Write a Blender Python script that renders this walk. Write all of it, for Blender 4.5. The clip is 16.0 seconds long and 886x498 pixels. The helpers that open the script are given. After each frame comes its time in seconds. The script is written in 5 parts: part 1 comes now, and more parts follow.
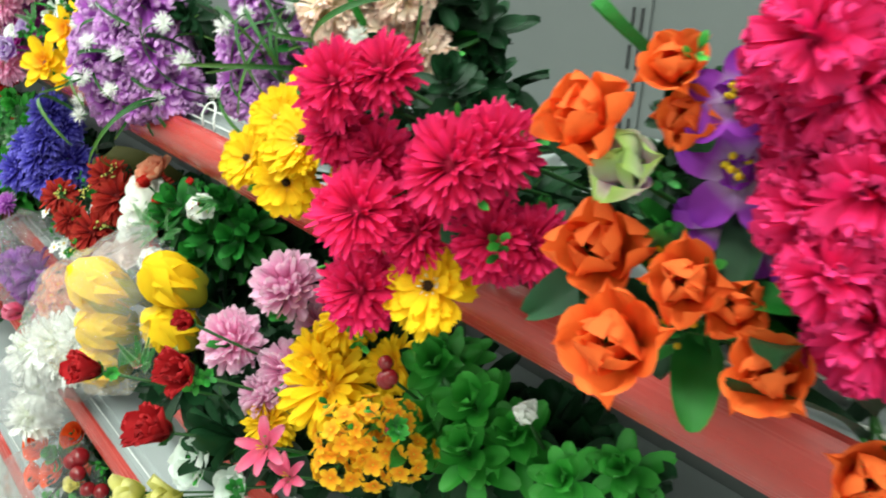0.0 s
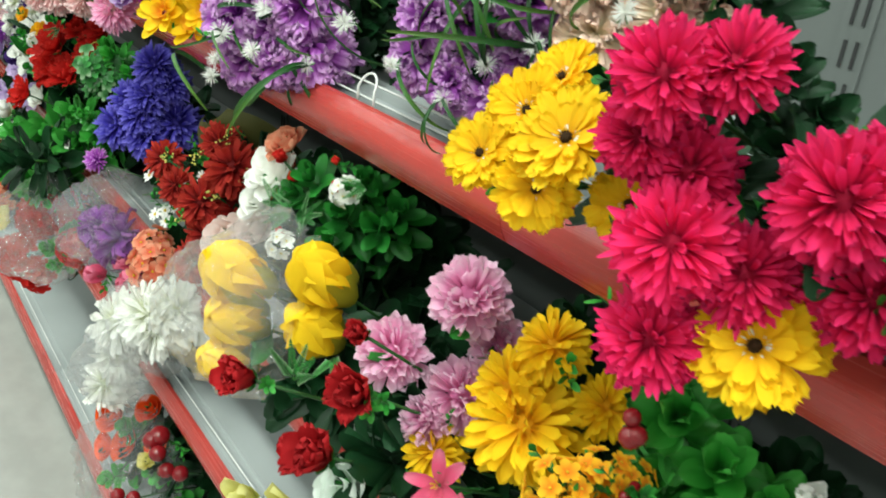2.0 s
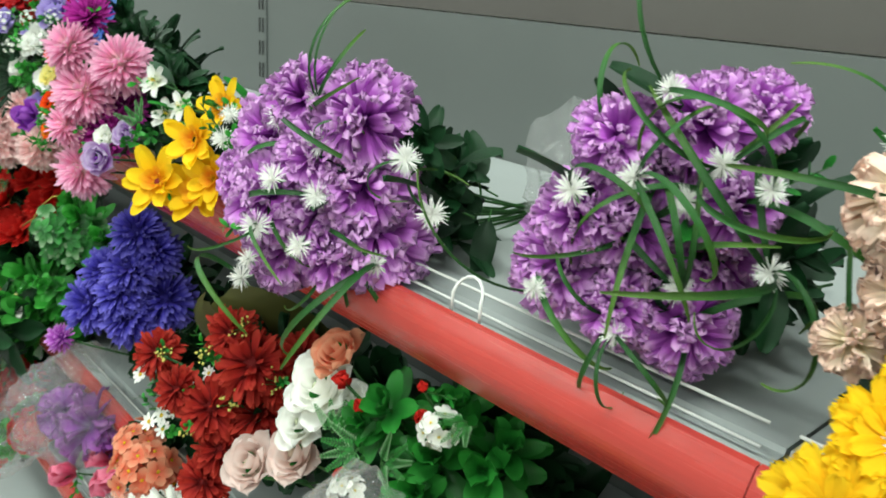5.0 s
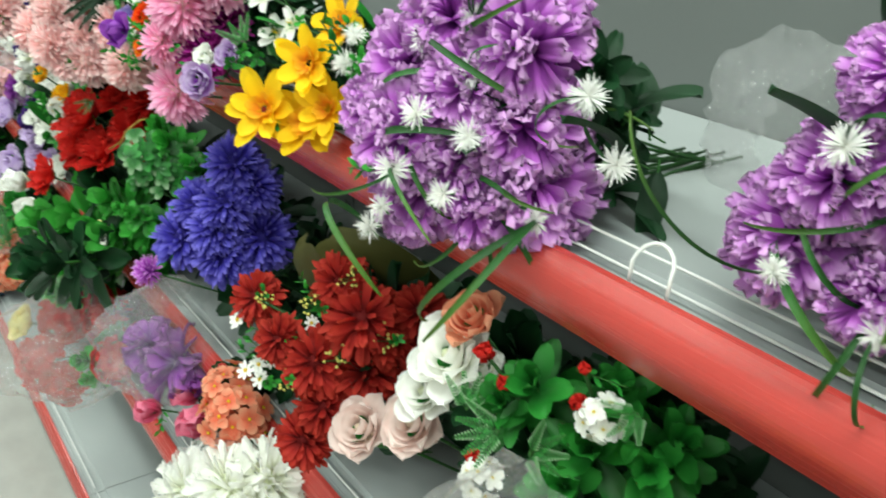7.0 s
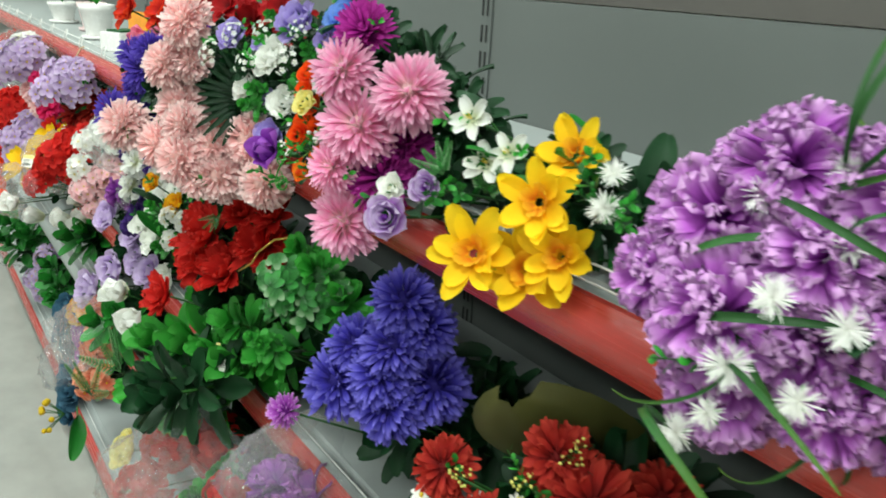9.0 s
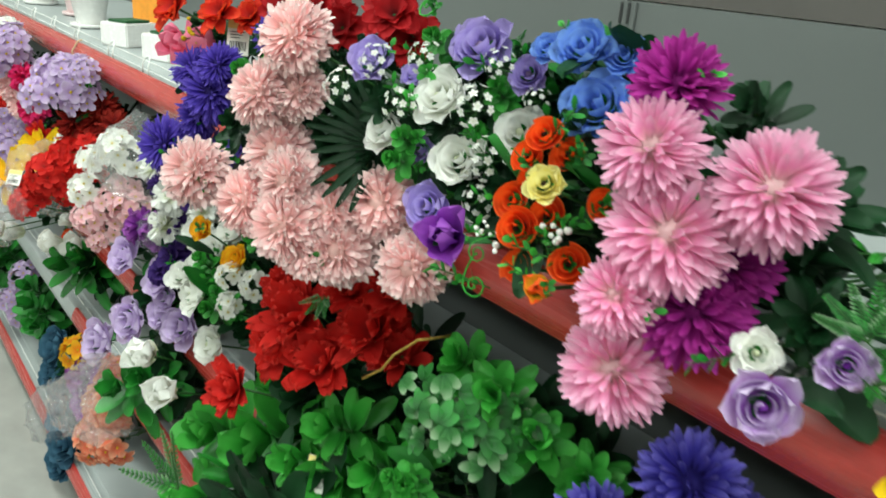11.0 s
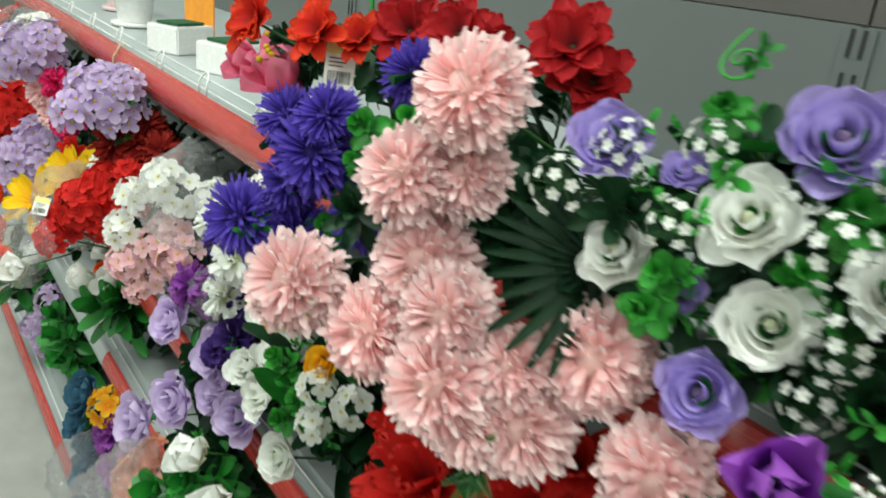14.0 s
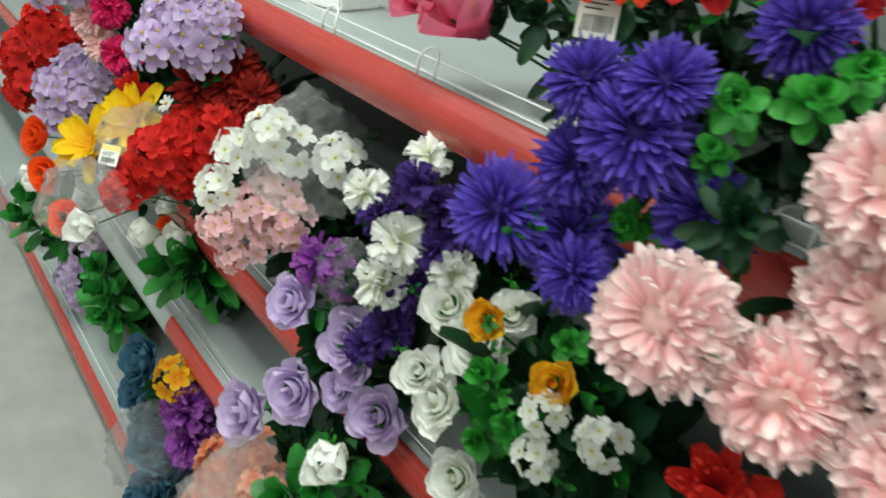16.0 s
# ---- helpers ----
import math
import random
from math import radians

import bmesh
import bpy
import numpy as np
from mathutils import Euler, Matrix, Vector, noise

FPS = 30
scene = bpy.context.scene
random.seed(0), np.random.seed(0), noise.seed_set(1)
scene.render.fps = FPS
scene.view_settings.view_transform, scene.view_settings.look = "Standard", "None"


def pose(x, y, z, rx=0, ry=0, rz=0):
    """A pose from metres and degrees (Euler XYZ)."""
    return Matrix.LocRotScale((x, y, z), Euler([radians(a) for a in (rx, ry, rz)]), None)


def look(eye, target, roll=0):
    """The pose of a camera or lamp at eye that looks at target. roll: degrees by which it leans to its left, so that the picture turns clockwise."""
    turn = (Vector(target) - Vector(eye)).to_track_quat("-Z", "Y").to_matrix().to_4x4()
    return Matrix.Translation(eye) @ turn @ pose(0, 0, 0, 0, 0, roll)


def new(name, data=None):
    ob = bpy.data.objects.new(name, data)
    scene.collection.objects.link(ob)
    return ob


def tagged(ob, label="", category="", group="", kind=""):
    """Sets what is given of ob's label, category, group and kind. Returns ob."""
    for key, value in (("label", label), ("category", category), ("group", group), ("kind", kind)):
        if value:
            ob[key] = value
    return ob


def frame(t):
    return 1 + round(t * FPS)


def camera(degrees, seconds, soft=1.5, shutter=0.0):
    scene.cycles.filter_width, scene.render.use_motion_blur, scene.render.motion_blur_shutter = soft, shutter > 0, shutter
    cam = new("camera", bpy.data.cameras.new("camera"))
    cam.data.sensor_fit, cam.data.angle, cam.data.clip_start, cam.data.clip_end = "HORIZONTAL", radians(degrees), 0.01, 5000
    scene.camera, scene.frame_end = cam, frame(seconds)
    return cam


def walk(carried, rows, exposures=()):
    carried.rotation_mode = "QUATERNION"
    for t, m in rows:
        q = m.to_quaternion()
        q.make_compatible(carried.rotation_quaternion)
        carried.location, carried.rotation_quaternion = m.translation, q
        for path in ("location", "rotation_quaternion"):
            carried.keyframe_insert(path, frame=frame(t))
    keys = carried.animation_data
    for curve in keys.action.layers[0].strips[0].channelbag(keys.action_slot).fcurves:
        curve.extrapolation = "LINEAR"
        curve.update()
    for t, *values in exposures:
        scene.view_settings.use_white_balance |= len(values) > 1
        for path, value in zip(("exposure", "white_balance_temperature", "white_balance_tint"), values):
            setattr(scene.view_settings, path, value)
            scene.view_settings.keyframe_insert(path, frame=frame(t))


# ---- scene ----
cam = camera(58.0, 16.0, soft=1.8, shutter=0.5)
PATH = [
    (0, (-0.009, 4.138, 1.418), (1.204, 5.545, 0.676), 2.8),
    (0.5, (-0.021, 4.2, 1.41), (1.16, 5.616, 0.635), 4.4),
    (1, (-0.034, 4.26, 1.409), (1.125, 5.694, 0.635), 5.5),
    (1.5, (-0.051, 4.304, 1.393), (1.051, 5.746, 0.553), 6.4),
    (2, (-0.058, 4.342, 1.391), (1.086, 5.77, 0.582), 6.5),
    (2.5, (-0.014, 4.406, 1.406), (1.032, 5.893, 0.573), 4.9),
    (3, (0.036, 4.469, 1.425), (1.066, 6.029, 0.714), 3.2),
    (3.5, (0.056, 4.488, 1.425), (1.079, 6.063, 0.736), 2.6),
    (3.7, (0.059, 4.501, 1.426), (1.072, 6.079, 0.731), 2.5),
    (5.8, (-0.071, 4.734, 1.44), (1.353, 5.98, 0.79), 4.3),
    (6, (-0.057, 4.745, 1.441), (1.357, 5.979, 0.751), 4.4),
    (6.5, (-0.028, 4.779, 1.413), (1.253, 6.083, 0.601), 5.4),
    (7, (-0.019, 4.795, 1.407), (1.131, 6.222, 0.606), 5.0),
    (7.5, (-0.007, 4.815, 1.402), (1.066, 6.326, 0.65), 4.9),
    (8, (-0.024, 4.88, 1.406), (1.048, 6.423, 0.721), 4.4),
    (8.5, (-0.05, 4.971, 1.419), (1.047, 6.522, 0.794), 3.3),
    (8.7, (-0.056, 4.995, 1.419), (1.033, 6.548, 0.784), 3.1),
    (10.8, (-0.108, 5.431, 1.428), (1.058, 6.902, 0.739), 4.4),
    (11, (-0.095, 5.472, 1.429), (1.08, 6.937, 0.74), 4.7),
    (11.5, (-0.055, 5.561, 1.433), (1.036, 7.088, 0.74), 3.9),
    (12, (-0.032, 5.598, 1.43), (1.037, 7.138, 0.734), 4.1),
    (12.5, (-0.027, 5.644, 1.428), (1.057, 7.173, 0.728), 4.2),
    (13, (-0.031, 5.667, 1.426), (1.063, 7.184, 0.719), 4.7),
    (13.5, (-0.026, 5.698, 1.423), (1.059, 7.216, 0.701), 5.2),
    (14, (-0.015, 5.831, 1.426), (1.105, 7.328, 0.715), 6.1),
    (14.5, (-0.032, 5.941, 1.426), (1.129, 7.38, 0.664), 6.8),
    (15, (-0.077, 5.999, 1.399), (1.115, 7.372, 0.566), 7.5),
    (15.5, (-0.111, 6.038, 1.389), (1.048, 7.427, 0.536), 8.3),
    (16, (-0.109, 6.127, 1.38), (1.027, 7.534, 0.527), 8.3),
]
walk(cam, [(t, look(eye, target, roll)) for t, eye, target, roll in PATH],
     exposures=((0, -0.05), (1, -0.2), (2, -0.32), (3.5, -0.6), (6, -0.25), (8.5, -0.42), (12.5, -0.48), (14, -0.58), (16, -0.68)))
# ---- light: fluorescent ceiling fixtures along the aisle ----
world = bpy.data.worlds.new("shop_air")
scene.world = world
world.use_nodes = True
world.node_tree.nodes["Background"].inputs[0].default_value = (0.75, 0.88, 1.0, 1)
world.node_tree.nodes["Background"].inputs[1].default_value = 0.0


def tube_light(x, y, power):
    lamp = bpy.data.lights.new("ceiling_lamp", "AREA")
    lamp.shape, lamp.size, lamp.size_y, lamp.energy = "RECTANGLE", 0.25, 1.5, power
    lamp.color = (0.90, 1.0, 0.93)
    ob = new("ceiling_lamp", lamp)
    ob.matrix_world = pose(x, y, 2.93)
    return ob


for ly in (2.2, 4.6, 7.0, 9.4):
    tube_light(-0.3, ly, 68)
    tube_light(-2.2, ly, 52)


# ---- materials ----
def nodes_of(name):
    m = bpy.data.materials.new(name)
    m.use_nodes = True
    nt = m.node_tree
    return m, nt, nt.nodes["Principled BSDF"], nt.nodes["Material Output"]


def ramp(nt, stops):
    n = nt.nodes.new("ShaderNodeValToRGB")
    el = n.color_ramp.elements
    el[0].position, el[0].color = stops[0][0], (*stops[0][1], 1)
    el[1].position, el[1].color = stops[-1][0], (*stops[-1][1], 1)
    for p, c in stops[1:-1]:
        e = el.new(p)
        e.color = (*c, 1)
    return n


def noise_bump(nt, bsdf, scale, strength, distance=0.002):
    tex = nt.nodes.new("ShaderNodeTexNoise")
    tex.inputs["Scale"].default_value, tex.inputs["Detail"].default_value = scale, 5
    bump = nt.nodes.new("ShaderNodeBump")
    bump.inputs["Strength"].default_value, bump.inputs["Distance"].default_value = strength, distance
    nt.links.new(tex.outputs["Fac"], bump.inputs["Height"])
    nt.links.new(bump.outputs["Normal"], bsdf.inputs["Normal"])
    return tex


def cloth(name, *colors, rough=0.75, thin=0.4, spread=0.1):
    """Dyed petal cloth: colours from the petal's base to its tip, let through a little light."""
    m, nt, b, out = nodes_of(name)
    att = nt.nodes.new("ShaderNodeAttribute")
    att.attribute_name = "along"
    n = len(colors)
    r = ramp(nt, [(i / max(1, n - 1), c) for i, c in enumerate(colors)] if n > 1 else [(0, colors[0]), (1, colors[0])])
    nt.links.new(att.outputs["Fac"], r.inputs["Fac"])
    geo, obj = nt.nodes.new("ShaderNodeNewGeometry"), nt.nodes.new("ShaderNodeObjectInfo")
    add = nt.nodes.new("ShaderNodeMath")
    nt.links.new(geo.outputs["Random Per Island"], add.inputs[0])
    nt.links.new(obj.outputs["Random"], add.inputs[1])
    tone = nt.nodes.new("ShaderNodeMapRange")
    tone.inputs["From Max"].default_value = 2
    tone.inputs["To Min"].default_value, tone.inputs["To Max"].default_value = 1 - spread * 1.6, 1 + spread
    nt.links.new(add.outputs[0], tone.inputs["Value"])
    tex = nt.nodes.new("ShaderNodeTexNoise")
    tex.inputs["Scale"].default_value, tex.inputs["Detail"].default_value = 160, 4
    mot = nt.nodes.new("ShaderNodeMapRange")
    mot.inputs["To Min"].default_value, mot.inputs["To Max"].default_value = 0.82, 1.16
    nt.links.new(tex.outputs["Fac"], mot.inputs["Value"])
    mul = nt.nodes.new("ShaderNodeMath")
    mul.operation = "MULTIPLY"
    nt.links.new(tone.outputs[0], mul.inputs[0])
    nt.links.new(mot.outputs[0], mul.inputs[1])
    hsv = nt.nodes.new("ShaderNodeHueSaturation")
    nt.links.new(r.outputs["Color"], hsv.inputs["Color"])
    nt.links.new(mul.outputs[0], hsv.inputs["Value"])
    nt.links.new(hsv.outputs["Color"], b.inputs["Base Color"])
    b.inputs["Roughness"].default_value = rough
    b.inputs["Specular IOR Level"].default_value = 0.3
    bump = nt.nodes.new("ShaderNodeBump")
    bump.inputs["Strength"].default_value, bump.inputs["Distance"].default_value = 0.35, 0.001
    nt.links.new(tex.outputs["Fac"], bump.inputs["Height"])
    nt.links.new(bump.outputs["Normal"], b.inputs["Normal"])
    tr, mix = nt.nodes.new("ShaderNodeBsdfTranslucent"), nt.nodes.new("ShaderNodeMixShader")
    nt.links.new(hsv.outputs["Color"], tr.inputs["Color"])
    mix.inputs["Fac"].default_value = thin
    nt.links.new(b.outputs[0], mix.inputs[1])
    nt.links.new(tr.outputs[0], mix.inputs[2])
    nt.links.new(mix.outputs[0], out.inputs["Surface"])
    return m


def surface(name, color, rough, dark=0.85, scale=6.0, fine=220.0, bump=0.15, metal=0.0):
    """Paint, metal or plastic with large faint soiling and fine grain."""
    m, nt, b, out = nodes_of(name)
    big = nt.nodes.new("ShaderNodeTexNoise")
    big.inputs["Scale"].default_value, big.inputs["Detail"].default_value = scale, 6
    r = ramp(nt, [(0.3, tuple(c * dark for c in color)), (0.65, color)])
    nt.links.new(big.outputs["Fac"], r.inputs["Fac"])
    nt.links.new(r.outputs["Color"], b.inputs["Base Color"])
    rr = nt.nodes.new("ShaderNodeMapRange")
    rr.inputs["To Min"].default_value, rr.inputs["To Max"].default_value = rough * 0.75, min(1, rough * 1.3)
    nt.links.new(big.outputs["Fac"], rr.inputs["Value"])
    nt.links.new(rr.outputs[0], b.inputs["Roughness"])
    b.inputs["Metallic"].default_value = metal
    noise_bump(nt, b, fine, bump, 0.0006)
    return m


def film_material(name):
    """Thin clear plastic film."""
    m, nt, b, out = nodes_of(name)
    tr, gl, mix = nt.nodes.new("ShaderNodeBsdfTransparent"), nt.nodes.new("ShaderNodeBsdfGlossy"), nt.nodes.new("ShaderNodeMixShader")
    tr.inputs["Color"].default_value = (0.998, 0.998, 0.998, 1)
    gl.inputs["Roughness"].default_value = 0.15
    lw = nt.nodes.new("ShaderNodeLayerWeight")
    lw.inputs["Blend"].default_value = 0.4
    tex = nt.nodes.new("ShaderNodeTexNoise")
    tex.inputs["Scale"].default_value, tex.inputs["Detail"].default_value, tex.inputs["Distortion"].default_value = 42, 6, 1.2
    bump = nt.nodes.new("ShaderNodeBump")
    bump.inputs["Strength"].default_value, bump.inputs["Distance"].default_value = 1.0, 0.012
    nt.links.new(tex.outputs["Fac"], bump.inputs["Height"])
    nt.links.new(bump.outputs["Normal"], gl.inputs["Normal"])
    nt.links.new(bump.outputs["Normal"], lw.inputs["Normal"])
    haze, hmix = nt.nodes.new("ShaderNodeBsdfDiffuse"), nt.nodes.new("ShaderNodeMixShader")
    haze.inputs["Color"].default_value = (0.95, 0.96, 0.96, 1)
    hmix.inputs["Fac"].default_value = 0.07
    nt.links.new(tr.outputs[0], hmix.inputs[1])
    nt.links.new(haze.outputs[0], hmix.inputs[2])
    sc = nt.nodes.new("ShaderNodeMath")
    sc.operation = "MULTIPLY"
    sc.inputs[1].default_value = 0.4
    nt.links.new(lw.outputs["Fresnel"], sc.inputs[0])
    nt.links.new(sc.outputs[0], mix.inputs["Fac"])
    nt.links.new(hmix.outputs[0], mix.inputs[1])
    nt.links.new(gl.outputs[0], mix.inputs[2])
    nt.links.new(mix.outputs[0], out.inputs["Surface"])
    return m


def tile_material():
    m, nt, b, out = nodes_of("polished_floor_tile")
    big, fine = nt.nodes.new("ShaderNodeTexNoise"), nt.nodes.new("ShaderNodeTexNoise")
    big.inputs["Scale"].default_value, fine.inputs["Scale"].default_value, fine.inputs["Detail"].default_value = 2.5, 90, 8
    mx = nt.nodes.new("ShaderNodeMath")
    nt.links.new(big.outputs["Fac"], mx.inputs[0])
    nt.links.new(fine.outputs["Fac"], mx.inputs[1])
    r = ramp(nt, [(0.7, (0.27, 0.27, 0.25)), (1.3, (0.36, 0.36, 0.335))])
    half = nt.nodes.new("ShaderNodeMath")
    half.operation = "MULTIPLY"
    half.inputs[1].default_value = 0.5
    nt.links.new(mx.outputs[0], half.inputs[0])
    nt.links.new(half.outputs[0], r.inputs["Fac"])
    r.color_ramp.elements[0].position, r.color_ramp.elements[1].position = 0.35, 0.65
    nt.links.new(r.outputs["Color"], b.inputs["Base Color"])
    b.inputs["Roughness"].default_value = 0.28
    return m


GREEN = cloth("leaf_green", (0.008, 0.085, 0.012), (0.014, 0.17, 0.02), (0.03, 0.25, 0.035), rough=0.36, thin=0.15, spread=0.35)
# near-black: the palm's own colour, and painted shade for the bouquets' insides
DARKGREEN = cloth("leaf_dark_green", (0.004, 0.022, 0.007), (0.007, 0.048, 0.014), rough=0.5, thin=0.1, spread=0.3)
BRIGHTGREEN = cloth("leaf_bright_green", (0.012, 0.13, 0.014), (0.03, 0.30, 0.03), (0.07, 0.40, 0.06), rough=0.38, thin=0.18, spread=0.3)
BLADE = cloth("grass_blade_green", (0.008, 0.05, 0.010), (0.02, 0.10, 0.018), (0.10, 0.20, 0.03), rough=0.42, thin=0.15, spread=0.35)
PALEGREEN = cloth("leaf_white_edged_green", (0.02, 0.14, 0.03), (0.06, 0.24, 0.06), (0.36, 0.52, 0.32), rough=0.5)
STEM = cloth("stem_green", (0.015, 0.07, 0.012), (0.03, 0.13, 0.02), rough=0.5, thin=0.0)
OLIVE = cloth("olive_wrapping_paper", (0.07, 0.075, 0.018), (0.10, 0.10, 0.025), rough=0.6, thin=0.1)
FILM = film_material("clear_plastic_film")
RED_RAIL = surface("red_price_rail_plastic", (0.42, 0.045, 0.036), 0.26, 0.86, 9, 300, 0.1)
WHITE_STEEL = surface("white_painted_steel", (0.36, 0.39, 0.385), 0.42, 0.88, 4, 260, 0.12)
GREY_PANEL = surface("grey_back_panel_paint", (0.105, 0.116, 0.111), 0.5, 0.9, 2.5, 300, 0.1)
BROWN_PANEL = surface("brown_grey_panel_paint", (0.08, 0.073, 0.066), 0.55, 0.88, 2.5, 300, 0.1)
WIRE = surface("white_coated_wire", (0.78, 0.79, 0.76), 0.35, 0.85, 20, 300, 0.05)
DARK = surface("dark_slot_shadow_gap", (0.015, 0.016, 0.016), 0.8)
WALL = surface("shop_wall_paint", (0.62, 0.63, 0.60), 0.7, 0.92, 1.5)
CEIL = surface("ceiling_tile_white", (0.75, 0.75, 0.72), 0.8, 0.93, 1.5)
TILE = tile_material()
PAPER = surface("white_label_paper", (0.78, 0.77, 0.70), 0.6, 0.9, 30)
YPAPER = surface("yellow_tag_card", (0.75, 0.62, 0.20), 0.6, 0.9, 30)
INK = surface("black_printing_ink", (0.02, 0.02, 0.022), 0.6)
CERAMIC = surface("white_glazed_ceramic", (0.78, 0.77, 0.75), 0.25, 0.92, 8, 60, 0.2)
PINKCER = surface("pale_pink_glazed_ceramic", (0.72, 0.55, 0.55), 0.3, 0.9, 8, 60, 0.2)
ORANGECARD = surface("orange_card", (0.80, 0.30, 0.03), 0.5)
GREENFELT = surface("green_artificial_turf", (0.01, 0.09, 0.025), 0.9, 0.6, 60, 500, 0.8)
GOLD = surface("gold_tinsel_thread", (0.65, 0.42, 0.10), 0.3, 0.6, 80, 300, 0.4, 1.0)
TIE = surface("beige_cable_tie", (0.55, 0.42, 0.25), 0.5)
BERRY = surface("glossy_red_berry", (0.22, 0.008, 0.012), 0.18, 0.7, 30)
WBERRY = surface("white_pearl_berry", (0.80, 0.80, 0.76), 0.25, 0.9, 30)
CENTRE = cloth("dark_brown_flower_eye", (0.02, 0.008, 0.004), (0.10, 0.05, 0.01), rough=0.9)
YCENTRE = cloth("yellow_stamen", (0.55, 0.33, 0.01), (0.80, 0.58, 0.02))

C = {}


def dye(key, *colors, **kw):
    C[key] = cloth(key + "_petal_cloth", *colors, **kw)


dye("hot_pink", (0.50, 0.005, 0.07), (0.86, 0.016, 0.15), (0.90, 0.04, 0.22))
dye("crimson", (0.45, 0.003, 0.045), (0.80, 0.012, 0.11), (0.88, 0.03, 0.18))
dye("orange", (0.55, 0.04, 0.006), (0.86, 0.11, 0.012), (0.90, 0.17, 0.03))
dye("orchid_purple", (0.75, 0.66, 0.74), (0.36, 0.05, 0.50), (0.24, 0.02, 0.40))
dye("purple_bud", (0.35, 0.05, 0.50), (0.75, 0.65, 0.70), (0.35, 0.52, 0.12))
dye("yellow", (0.84, 0.40, 0.004), (0.93, 0.58, 0.006), (0.95, 0.66, 0.012))
dye("peach", (0.97, 0.90, 0.60), (0.98, 0.82, 0.64), (0.98, 0.68, 0.57), thin=0.22)
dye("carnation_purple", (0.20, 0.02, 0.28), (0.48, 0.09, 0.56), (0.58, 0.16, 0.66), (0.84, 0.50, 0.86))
dye("white", (0.72, 0.76, 0.50), (0.90, 0.90, 0.84), (0.93, 0.93, 0.90))
dye("dahlia_pink", (0.92, 0.60, 0.62), (0.88, 0.33, 0.56), (0.94, 0.58, 0.74))
dye("magenta", (0.20, 0.005, 0.14), (0.42, 0.02, 0.30), (0.52, 0.05, 0.38))
dye("violet_rose", (0.22, 0.03, 0.40), (0.42, 0.14, 0.60), (0.70, 0.58, 0.78))
dye("orange_red", (0.50, 0.02, 0.004), (0.84, 0.065, 0.006), (0.88, 0.11, 0.012))
dye("bud_orange", (0.20, 0.38, 0.04), (0.88, 0.50, 0.03), (0.86, 0.08, 0.01))
dye("lemon", (0.45, 0.45, 0.05), (0.84, 0.74, 0.20), (0.86, 0.80, 0.36))
dye("sky_blue", (0.05, 0.11, 0.50), (0.11, 0.24, 0.76), (0.22, 0.40, 0.84))
dye("lilac", (0.32, 0.22, 0.30), (0.34, 0.24, 0.66), (0.52, 0.42, 0.80))
dye("pale_lilac", (0.40, 0.30, 0.48), (0.56, 0.40, 0.70), (0.70, 0.58, 0.80))
dye("tulip_purple", (0.10, 0.01, 0.20), (0.24, 0.03, 0.42), (0.36, 0.10, 0.52))
# pale tips and pinker base also carry lit side and depth shade in the dye
dye("pale_pink", (0.96, 0.60, 0.56), (0.98, 0.62, 0.62), (0.98, 0.82, 0.80), thin=0.35)
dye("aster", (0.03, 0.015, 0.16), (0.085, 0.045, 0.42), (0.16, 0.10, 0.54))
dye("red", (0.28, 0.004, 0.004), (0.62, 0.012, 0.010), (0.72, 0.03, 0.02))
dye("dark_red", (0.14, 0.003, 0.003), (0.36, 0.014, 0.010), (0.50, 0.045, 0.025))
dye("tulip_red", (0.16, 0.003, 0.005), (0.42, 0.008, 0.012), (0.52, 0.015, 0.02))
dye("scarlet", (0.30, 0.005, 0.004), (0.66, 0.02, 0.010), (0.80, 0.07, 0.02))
dye("rose_pink", (0.60, 0.10, 0.16), (0.80, 0.10, 0.22), (0.82, 0.24, 0.36))
dye("pompon_pink", (0.76, 0.22, 0.44), (0.90, 0.46, 0.68), (0.94, 0.70, 0.82))
dye("lime", (0.42, 0.46, 0.06), (0.72, 0.68, 0.16), (0.78, 0.74, 0.30))
dye("olive_sepal", (0.26, 0.27, 0.012), (0.44, 0.40, 0.02), (0.70, 0.55, 0.02))
dye("mint", (0.45, 0.62, 0.45), (0.70, 0.80, 0.70), (0.80, 0.85, 0.80))
dye("blush", (0.70, 0.60, 0.45), (0.84, 0.64, 0.58), (0.86, 0.72, 0.68))
dye("peach_red", (0.70, 0.10, 0.05), (0.80, 0.22, 0.12), (0.80, 0.40, 0.25))
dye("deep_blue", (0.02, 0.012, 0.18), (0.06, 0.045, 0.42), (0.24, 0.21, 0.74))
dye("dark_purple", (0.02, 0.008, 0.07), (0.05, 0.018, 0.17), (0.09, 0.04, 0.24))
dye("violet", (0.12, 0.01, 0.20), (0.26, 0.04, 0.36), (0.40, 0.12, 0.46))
dye("lavender", (0.40, 0.28, 0.50), (0.56, 0.40, 0.68), (0.70, 0.58, 0.76))
dye("teal", (0.008, 0.02, 0.05), (0.02, 0.07, 0.14), (0.06, 0.16, 0.24))
dye("soft_pink", (0.70, 0.60, 0.44), (0.92, 0.52, 0.56), (0.94, 0.68, 0.70))
dye("yellow_orange", (0.84, 0.12, 0.01), (0.86, 0.34, 0.01), (0.90, 0.56, 0.02))


# ---- mesh tools ----
def part(name, bm, material, parent, label=""):
    """Links a bmesh or a ready mesh as one object under a thing or a part."""
    if isinstance(bm, bmesh.types.BMesh):
        me = bpy.data.meshes.new(name)
        bm.to_mesh(me)
        bm.free()
    else:
        me = bm
    if material and not me.materials:
        me.materials.append(material)
    ob = new(name, me)
    ob.parent = parent
    return tagged(ob, label)


